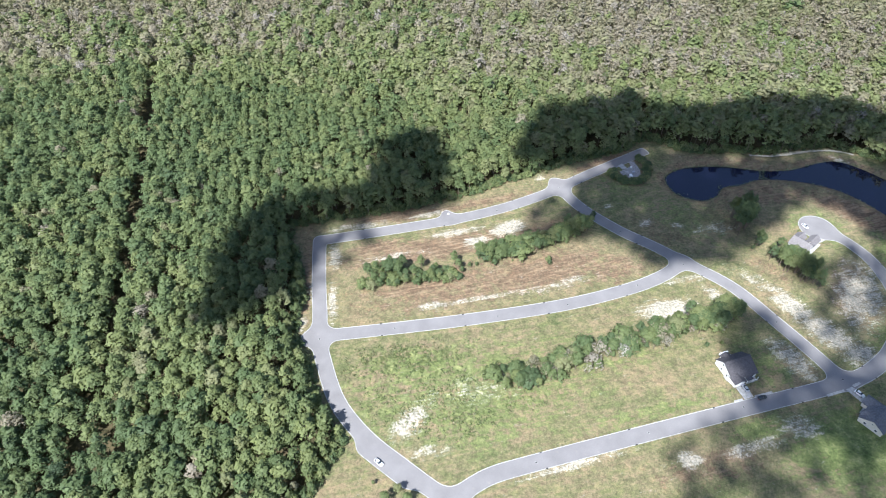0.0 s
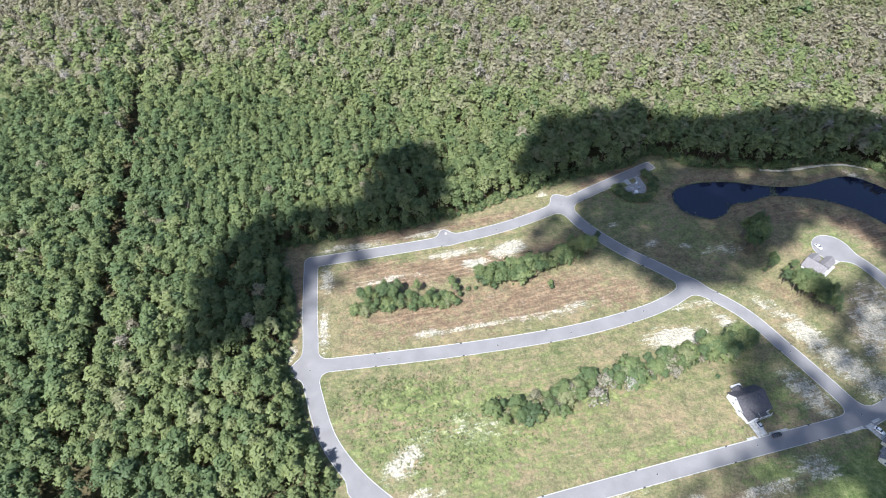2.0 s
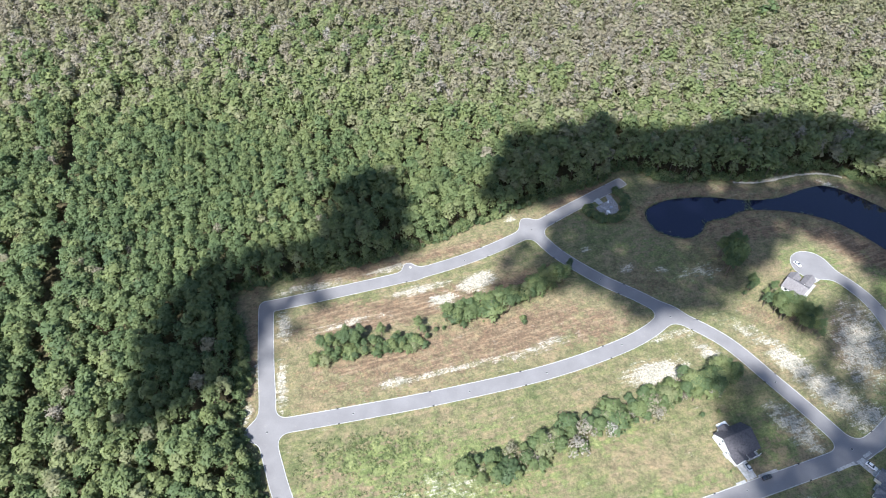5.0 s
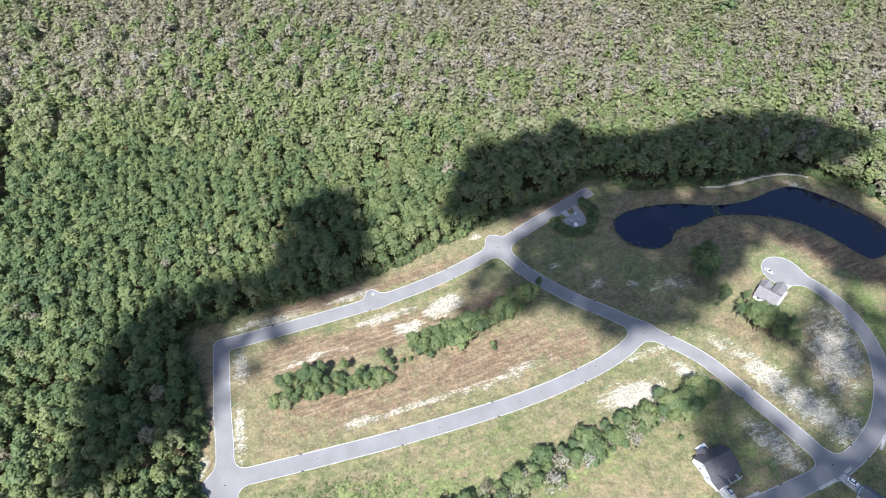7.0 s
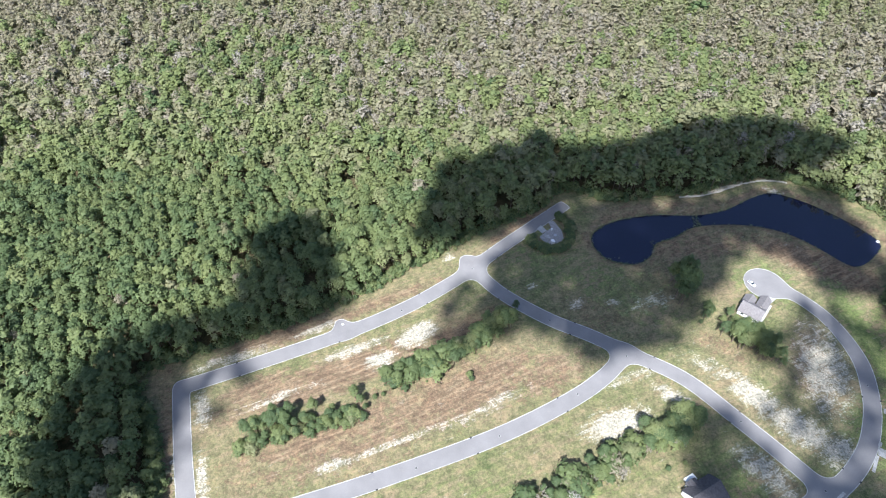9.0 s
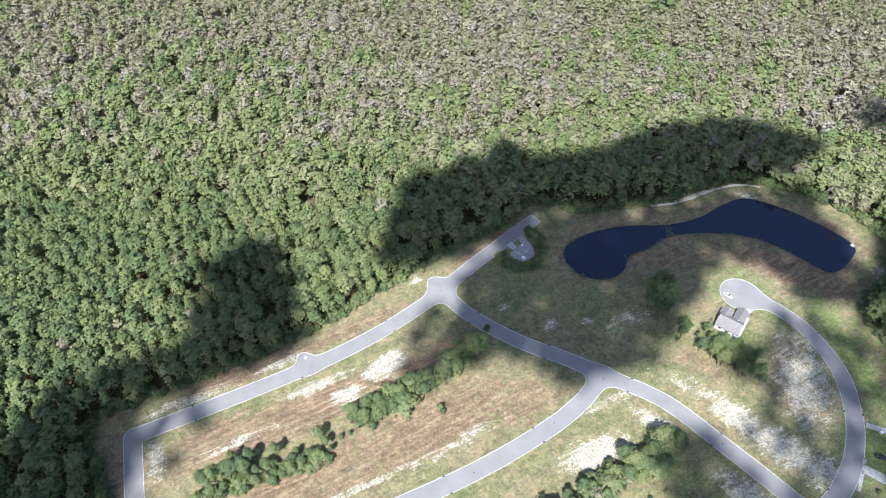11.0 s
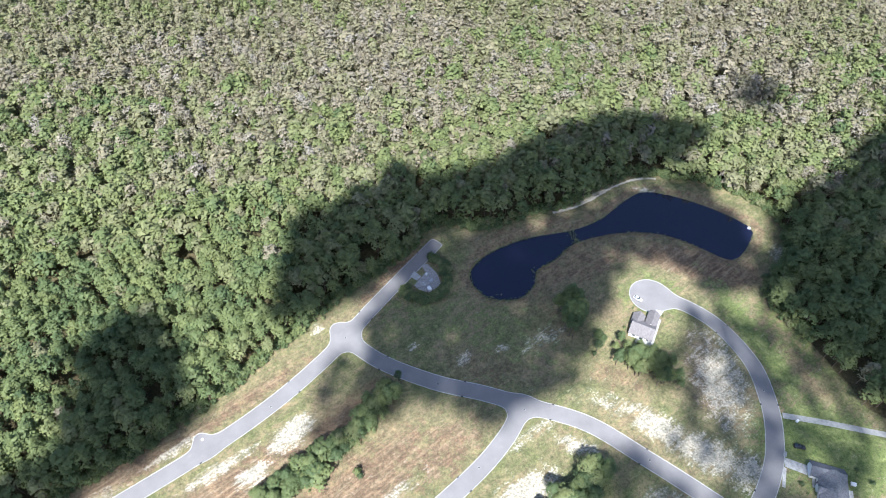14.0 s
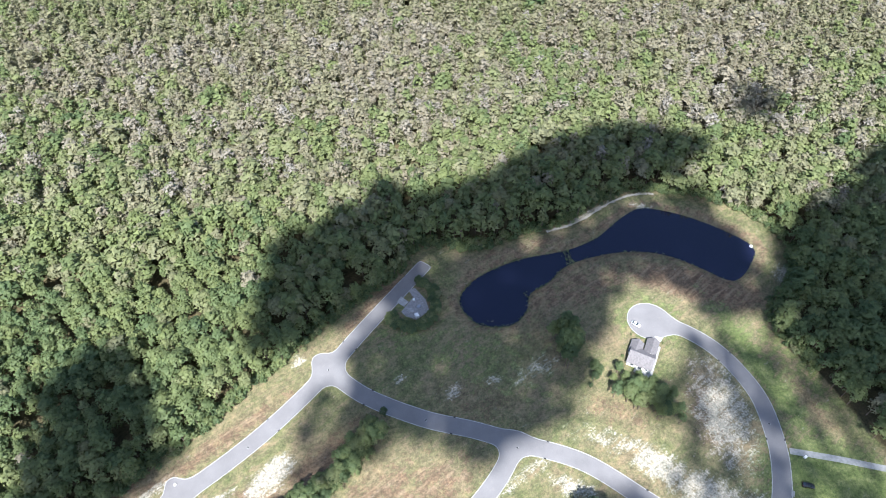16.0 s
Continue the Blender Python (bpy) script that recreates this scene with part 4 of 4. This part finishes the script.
house(146.5, -23.0, -37, [(-5.5, 5.0, -7.3, 1.5, "x", 2.9, 2.9), (0.2, 5.0, 0.5, 8.6, "y", 2.8, 2.0), (-6.2, -1.2, -1.5, 4.8, "y", 2.8, 2.0)], M_WHITE, M_SHINGLE_TAN, [
    ("garage_door", 2.6, 8.6, 0.02, "n", 3.3, 2.2, M_TRIM), ("window", -3.7, 4.8, 0.9, "n", 1.8, 1.4, M_GLASS), ("front_door", -0.4, 1.5, 0.2, "n", 1.0, 2.1, M_DOOR),
    ("window", -3.2, -7.3, 0.9, "s", 1.6, 1.4, M_GLASS), ("window", 0.4, -7.3, 0.2, "s", 1.9, 2.0, M_GLASS), ("window", 3.4, -7.3, 0.9, "s", 1.2, 1.3, M_GLASS),
    ("window", 5.0, -3, 0.9, "e", 1.2, 1.4, M_GLASS), ("window", 5.0, 5, 0.9, "e", 1.0, 1.2, M_GLASS), ("window", -6.2, 1.5, 0.9, "w", 1.2, 1.4, M_GLASS)],
    "white house with weathered tan gabled shingle roof by the turning circle", tan_extras)


def slate_extras(top):
    bm = bmesh.new()
    box(bm, 5.3, 8.6, -5.5, -1.5, -0.05, 0.12)
    part("patio", bm, M_CONCRETE, top)
    bm = bmesh.new()
    box(bm, -6.6, -5.4, -4.6, -0.9, -0.05, 0.1)
    part("front_walk", bm, M_CONCRETE, top)


GREY_OPEN = [("garage_door", -8.0, 2.1, 0.02, "w", 4.6, 2.2, M_TRIM), ("front_door", -5.2, -2.6, 0.15, "w", 1.0, 2.1, M_DOOR), ("window", -5.2, -6.2, 0.9, "w", 1.8, 1.4, M_GLASS),
             ("window", -2.4, -9.4, 0.9, "s", 1.3, 1.4, M_GLASS), ("window", 2.4, -9.4, 0.9, "s", 1.3, 1.4, M_GLASS), ("window", 0, -9.4, 3.4, "s", 0.8, 0.8, M_GLASS),
             ("window", -2.5, 5.0, 0.9, "n", 1.2, 1.2, M_GLASS), ("window", 2, 5.0, 0.9, "n", 1.2, 1.2, M_GLASS), ("window", 5.2, -4, 0.9, "e", 1.8, 1.4, M_GLASS)]
GREY_BLOCKS = [(-5.2, 5.2, -9.4, 2.0, "y", 2.9, 2.9), (-8.0, 4.4, -0.8, 5.0, "x", 2.8, 2.1), (-5.6, 0.0, -8.0, -3.6, "x", 2.8, 1.6)]
house(192, -106, -28, GREY_BLOCKS, M_WHITE, M_SHINGLE_GREY, GREY_OPEN, "single-storey white house with slate grey gabled roof", slate_extras)
house(161.5, -131.5, -39, GREY_BLOCKS, M_CREAM, M_SHINGLE_GREY, GREY_OPEN, "single-storey cream house with slate grey gabled roof", slate_extras)


# ---- paved slabs ----
M_CONCRETE_OLD = grained("old_grey_paving", (0.3, 0.3, 0.29), 0.85, 0.8, 0.2)
def slab(name, corners, top, mat, label, category="driveway"):
    bm = bmesh.new()
    lo, hi = [bm.verts.new((x, y, -0.1)) for x, y in corners], [bm.verts.new((x, y, top)) for x, y in corners]
    bm.faces.new(hi)
    for i in range(len(corners)):
        bm.faces.new((lo[i], lo[(i + 1) % len(lo)], hi[(i + 1) % len(lo)], hi[i]))
    bmesh.ops.recalc_face_normals(bm, faces=bm.faces[:])
    return tagged(part(name, bm, mat, None), label, category, kind="structure")


def strip(name, line, width, top, mat, label, category):
    d = np.gradient(line, axis=0)
    nn = np.stack([-d[:, 1], d[:, 0]], 1) / np.hypot(*d.T)[:, None] * width / 2
    return slab(name, np.vstack([line + nn, (line - nn)[::-1]]).tolist(), top, mat, label, category)


slab("driveway", [(98.9, -128.6), (103.4, -125.9), (107.6, -133.4), (103.4, -135.8)], 0.11, M_CONCRETE, "pale concrete driveway of the white house")
slab("driveway", [(179.4, -93.7), (177.6, -97.3), (184.6, -102.1), (187.6, -99.0)], 0.11, M_CONCRETE, "pale concrete driveway of the grey-roofed house")
slab("driveway", [(150.2, -119.6), (153.2, -117.3), (160.0, -122.6), (156.4, -125.9)], 0.11, M_CONCRETE, "pale concrete driveway with a parked car")
slab("driveway", [(152.9, -15.7), (156.6, -18.6), (160.2, -15.6), (157.0, -13.9)], 0.11, M_CONCRETE, "pale concrete driveway off the turning circle")
for a, c in (((98.6, -138.2), (102.6, -136.1)), ((108.2, -133.2), (116.4, -128.9)), ((181.2, -91.4), (179.9, -93.4)), ((177.3, -97.7), (172.6, -104.9)),
             ((141.2, -125.0), (149.4, -120.3)), ((153.9, -116.9), (157.4, -114.3))):
    strip("pavement", np.array([a, c], float), 1.25, 0.09, M_CONCRETE, "short length of pale concrete pavement", "pavement")
strip("footpath", spline([(188.6, -76.4), (206, -83.2), (224, -91), (250, -102), (300, -122)], 2.0), 2.7, 0.04, M_CONCRETE_OLD, "narrow grey paved path through the lawn", "path")


M_TRAIL = grained("pale_trail_sand", (0.42, 0.38, 0.31), 0.95, 1.2, 0.4, relief=0.02)
trail = spline([(126, 58.5), (138, 60.4), (150, 64.5), (160, 69.5), (171, 74), (183, 76.4), (194, 75)], 1.0)
jag = np.random.default_rng(4)
trail = trail + jag.normal(0, 0.16, trail.shape)
bm = bmesh.new()
tl = np.gradient(trail, axis=0)
tn = np.stack([-tl[:, 1], tl[:, 0]], 1) / np.hypot(*tl.T)[:, None]
ra = [(bm.verts.new((*(p + q * w), 0.93)), bm.verts.new((*(p + q * w * 0.3), 1.06)), bm.verts.new((*(p - q * w), 0.9))) for p, q, w in zip(trail, tn, jag.uniform(0.35, 1.0, len(trail)))]
for p, q in zip(ra[:-1], ra[1:]):
    bm.faces.new((p[0], p[1], q[1], q[0]))
    bm.faces.new((p[1], p[2], q[2], q[1]))
tagged(part("trail", bm, M_TRAIL, None, flat=False), "worn pale sand trail along the pond's bank", "trail", kind="structure")


# ---- cars ----
M_TYRE = grained("tyre_rubber", (0.02, 0.02, 0.02), 0.9, 6, 0.2)
M_RIM = grained("alloy", (0.5, 0.5, 0.52), 0.35, 6, 0.1, metal=0.8)
M_LAMP = grained("lamp_lens", (0.7, 0.7, 0.68), 0.2, 6, 0.1)
M_TAIL = grained("tail_lens", (0.35, 0.02, 0.02), 0.3, 6, 0.1)


def car_paint(name, base):
    m, n_, l_, b_ = material(name, 0.3, 0.1, 0.5)
    b_.inputs["Coat Weight"].default_value = 0.6
    l_.new(ramp(m, noise_tex(m, 3, 3), [(0.3, tuple(v * 0.9 for v in base)), (0.7, base)]), b_.inputs["Base Color"])
    return m


def loft(bm, sections):
    """Skin over cross-sections (x, half width low, half width high, z low, z high)."""
    rings = [[bm.verts.new(p) for p in ((x, -a, z0), (x, -a, z0 + (z1 - z0) * 0.55), (x, -c, z1), (x, c, z1), (x, a, z0 + (z1 - z0) * 0.55), (x, a, z0))] for x, a, c, z0, z1 in sections]
    for p, q in zip(rings[:-1], rings[1:]):
        for i in range(6):
            bm.faces.new((p[i], p[(i + 1) % 6], q[(i + 1) % 6], q[i]))
    bm.faces.new(rings[0][::-1])
    bm.faces.new(rings[-1])
    bmesh.ops.recalc_face_normals(bm, faces=bm.faces[:])


def car(x, y, yaw, paint, label, tall=1.0, z=0.0):
    top = new("car")
    top.matrix_basis = pose(x, y, z, 0, 0, yaw)
    bm = bmesh.new()
    loft(bm, [(-2.3, 0.72, 0.66, 0.42, 0.8 * tall), (-2.15, 0.88, 0.8, 0.3, 0.98 * tall), (-1.2, 0.92, 0.84, 0.26, 1.0 * tall), (0.9, 0.92, 0.84, 0.26, 0.98 * tall), (1.9, 0.89, 0.78, 0.28, 0.88 * tall), (2.3, 0.74, 0.62, 0.4, 0.7 * tall)])
    part("body", bm, paint, top, flat=False)
    bm = bmesh.new()
    loft(bm, [(-1.85, 0.78, 0.7, 0.97 * tall, 1.02 * tall), (-1.3, 0.8, 0.62, 0.97 * tall, 1.42 * tall), (0.1, 0.8, 0.62, 0.97 * tall, 1.44 * tall), (0.95, 0.8, 0.7, 0.95 * tall, 1.0 * tall)])
    part("window_band", bm, M_GLASS, top, "dark tinted windows")
    bm = bmesh.new()
    loft(bm, [(-1.35, 0.6, 0.52, 1.41 * tall, 1.45 * tall), (-0.6, 0.64, 0.56, 1.43 * tall, 1.5 * tall), (0.15, 0.6, 0.52, 1.42 * tall, 1.47 * tall)])
    part("roof", bm, paint, top, flat=False)
    for wx_ in (-1.4, 1.4):
        for s in (-1, 1):
            bm = bmesh.new()
            bmesh.ops.create_cone(bm, cap_ends=True, segments=14, radius1=0.33, radius2=0.33, depth=0.22, matrix=pose(wx_, s * 0.82, 0.33, 90, 0, 0))
            w = part("wheel", bm, M_TYRE, top)
            bm = bmesh.new()
            bmesh.ops.create_cone(bm, cap_ends=True, segments=10, radius1=0.2, radius2=0.17, depth=0.24, matrix=pose(wx_, s * 0.825, 0.33, 90, 0, 0))
            part("rim", bm, M_RIM, w)
    for s in (-1, 1):
        bm = bmesh.new()
        box(bm, 2.14, 2.27, s * 0.6 - 0.14, s * 0.6 + 0.14, 0.6 * tall, 0.72 * tall)
        part("headlight", bm, M_LAMP, top)
        bm = bmesh.new()
        box(bm, -2.32, -2.2, s * 0.62 - 0.13, s * 0.62 + 0.13, 0.68 * tall, 0.82 * tall)
        part("tail_light", bm, M_TAIL, top)
    return tagged(top, label, "car", "parked cars")


P_BLACK, P_WHITE, P_SILVER = car_paint("black_paint", (0.012, 0.012, 0.014)), car_paint("white_paint", (0.78, 0.78, 0.77)), car_paint("silver_paint", (0.42, 0.43, 0.45))
car(111.3, -133.2, 27, P_BLACK, "black car parked beside the kerb", 1.1, 0.06)
car(104.0, -129.6, 121, P_SILVER, "silver car parked on the driveway", 1.1, 0.11)
car(150.4, -6.2, -52, P_WHITE, "white car parked in the turning circle", 1.0, 0.05)
car(187.8, -90.8, -22, P_BLACK, "black pickup-sized car parked on the lawn", 1.2)
car(155.6, -121.0, -39, P_WHITE, "white car parked on the driveway", 1.05, 0.11)
car(-52.6, -203.4, -26, P_WHITE, "white car parked in the lay-by", 1.1, 0.05)

# ---- pump station, drains and small yard things ----
M_GRAVEL = grained("gravel", (0.3, 0.29, 0.28), 0.95, 1.5, 0.45, relief=0.03)
slab("gravel_pad", [(41.7, 22.1), (48.8, 29.7), (47.3, 34.4), (50.6, 35.2), (54.6, 27.5), (55.3, 20.5), (48.6, 16.2), (43.5, 19.3)], 0.05, M_GRAVEL, "grey gravel pad of the pump station", "gravel pad")
slab("access_apron", [(40.6, 28.2), (43.6, 24.8), (46.2, 27.4), (43.0, 31.4)], 0.07, M_CONCRETE, "pale concrete apron of the pump station", "apron")


def cabinet(x, y, yaw, w, d, h, mat, name, label, z=0.05):
    top = new(name)
    top.matrix_basis = pose(x, y, z, 0, 0, yaw)
    bm = bmesh.new()
    box(bm, -w / 2, w / 2, -d / 2, d / 2, 0.1, h)
    bmesh.ops.bevel(bm, geom=bm.edges[:], offset=0.04, segments=1, affect="EDGES")
    part("body", bm, mat, top)
    bm = bmesh.new()
    box(bm, -w / 2 - 0.08, w / 2 + 0.08, -d / 2 - 0.08, d / 2 + 0.08, h, h + 0.08)
    part("lid", bm, mat, top)
    bm = bmesh.new()
    box(bm, -w / 2 - 0.15, w / 2 + 0.15, -d / 2 - 0.15, d / 2 + 0.15, -0.05, 0.1)
    part("plinth", bm, M_CONCRETE, top)
    return tagged(top, label, name.replace("_", " "))


cabinet(48.8, 17.9, 20, 1.6, 2.1, 1.7, M_TRIM, "pump_cabinet", "white metal pump cabinet on the gravel pad")
cabinet(48.9, 27.6, 40, 0.9, 0.7, 1.4, M_TRIM, "control_box", "small white control box on the gravel pad")
cabinet(46.4, 21.8, 10, 2.2, 2.2, 0.5, M_CONCRETE, "wet_well", "square concrete wet well cover")
cabinet(50.6, 23.4, 30, 1.6, 1.2, 0.6, M_RIM, "valve_vault", "grey metal valve vault cover")
cabinet(193.2, -80.1, 15, 1.0, 0.8, 0.9, M_TRIM, "utility_box", "white utility box in the lawn", 0.0)
cabinet(-58.3, -43.2, 40, 0.8, 0.8, 0.35, M_TRIM, "utility_box", "low white utility box at the road stub", 0.05)
cabinet(96.3, -112.2, 31, 4.6, 2.6, 0.9, M_TRIM, "storage_bench", "long white covered box behind the house", 0.0)
cabinet(200.6, -108.9, -28, 1.8, 1.2, 0.8, M_TRIM, "patio_box", "white patio storage box", 0.02)


def disc_thing(name, x, y, z, rad, h, mat, label, category, group):
    top = new(name)
    top.matrix_basis = pose(x, y, z)
    bm = bmesh.new()
    bmesh.ops.create_cone(bm, cap_ends=True, segments=20, radius1=rad, radius2=rad * 0.97, depth=h, matrix=pose(0, 0, h / 2))
    part("cover", bm, mat, top)
    bm = bmesh.new()
    bmesh.ops.create_cone(bm, cap_ends=True, segments=20, radius1=rad + 0.12, radius2=rad + 0.12, depth=h * 0.6, matrix=pose(0, 0, h * 0.3))
    part("ring", bm, M_CONCRETE, top)
    return tagged(top, label, category, group)


for x, y in ((-16, -113.5), (18.6, -97.5), (54, -75.5), (102.5, -140), (-66, -133), (5, -3), (79, -54), (150, -114), (-30, -33), (186.5, -64), (44, -35), (124, -85), (-101, -148), (60, -163), (13, -188)):
    disc_thing("manhole_cover", x, y, 0.045, 0.42, 0.03, M_IRON, "round dark iron manhole cover in the asphalt", "manhole", "manhole covers")


def drain(x, y, yaw):
    top = new("storm_drain")
    top.matrix_basis = pose(x, y, 0.03, 0, 0, yaw)
    bm = bmesh.new()
    box(bm, -0.45, 0.45, -0.22, 0.22, 0.0, 0.2)
    bmesh.ops.bevel(bm, geom=bm.edges[:], offset=0.03, segments=1, affect="EDGES")
    part("hood", bm, M_IRON, top)
    bm = bmesh.new()
    box(bm, -0.5, 0.5, -0.4, -0.24, -0.05, 0.06)
    part("grate", bm, M_IRON, top)
    return tagged(top, "dark iron storm drain in the kerb", "storm drain", "storm drains along the kerbs")


def drains(line, every, start, sides=(1, -1)):
    d = np.gradient(line, axis=0)
    s = np.concatenate([[0], np.cumsum(np.hypot(*np.diff(line, axis=0).T))])
    for k, at in enumerate(np.arange(start, s[-1] - 6, every)):
        i = int(np.searchsorted(s, at))
        tx, ty = d[i] / np.hypot(*d[i])
        for side in sides:
            x, y = line[i][0] - ty * side * (HALF + 0.1), line[i][1] + tx * side * (HALF + 0.1)
            if abs(float(road_field(np.array([x]), np.array([y]))[0])) < 0.5:
                drain(x, y, math.degrees(math.atan2(ty, tx)) + (0 if side > 0 else 180))


drains(mid_road, 44, 30)
drains(north_road, 48, 24)
drains(bulb_road, 42, 34)
drains(east_road, 40, 22)

# small floating intake platform in the pond
top = new("pond_float")
top.matrix_basis = pose(230.2, 29.5, -1.05, 0, 0, 35)
for i in range(5):
    bm = bmesh.new()
    box(bm, -1.0 + i * 0.42, -0.64 + i * 0.42, -0.8, 0.8, 0.1, 0.22)
    part("deck_board", bm, M_TRIM, top)
for s in (-1, 1):
    bm = bmesh.new()
    bmesh.ops.create_cone(bm, cap_ends=True, segments=12, radius1=0.2, radius2=0.2, depth=2.2, matrix=pose(0, s * 0.6, 0.0, 0, 90, 0))
    part("pontoon", bm, M_RIM, top)
tagged(top, "small pale float moored near the pond's bank", "float")
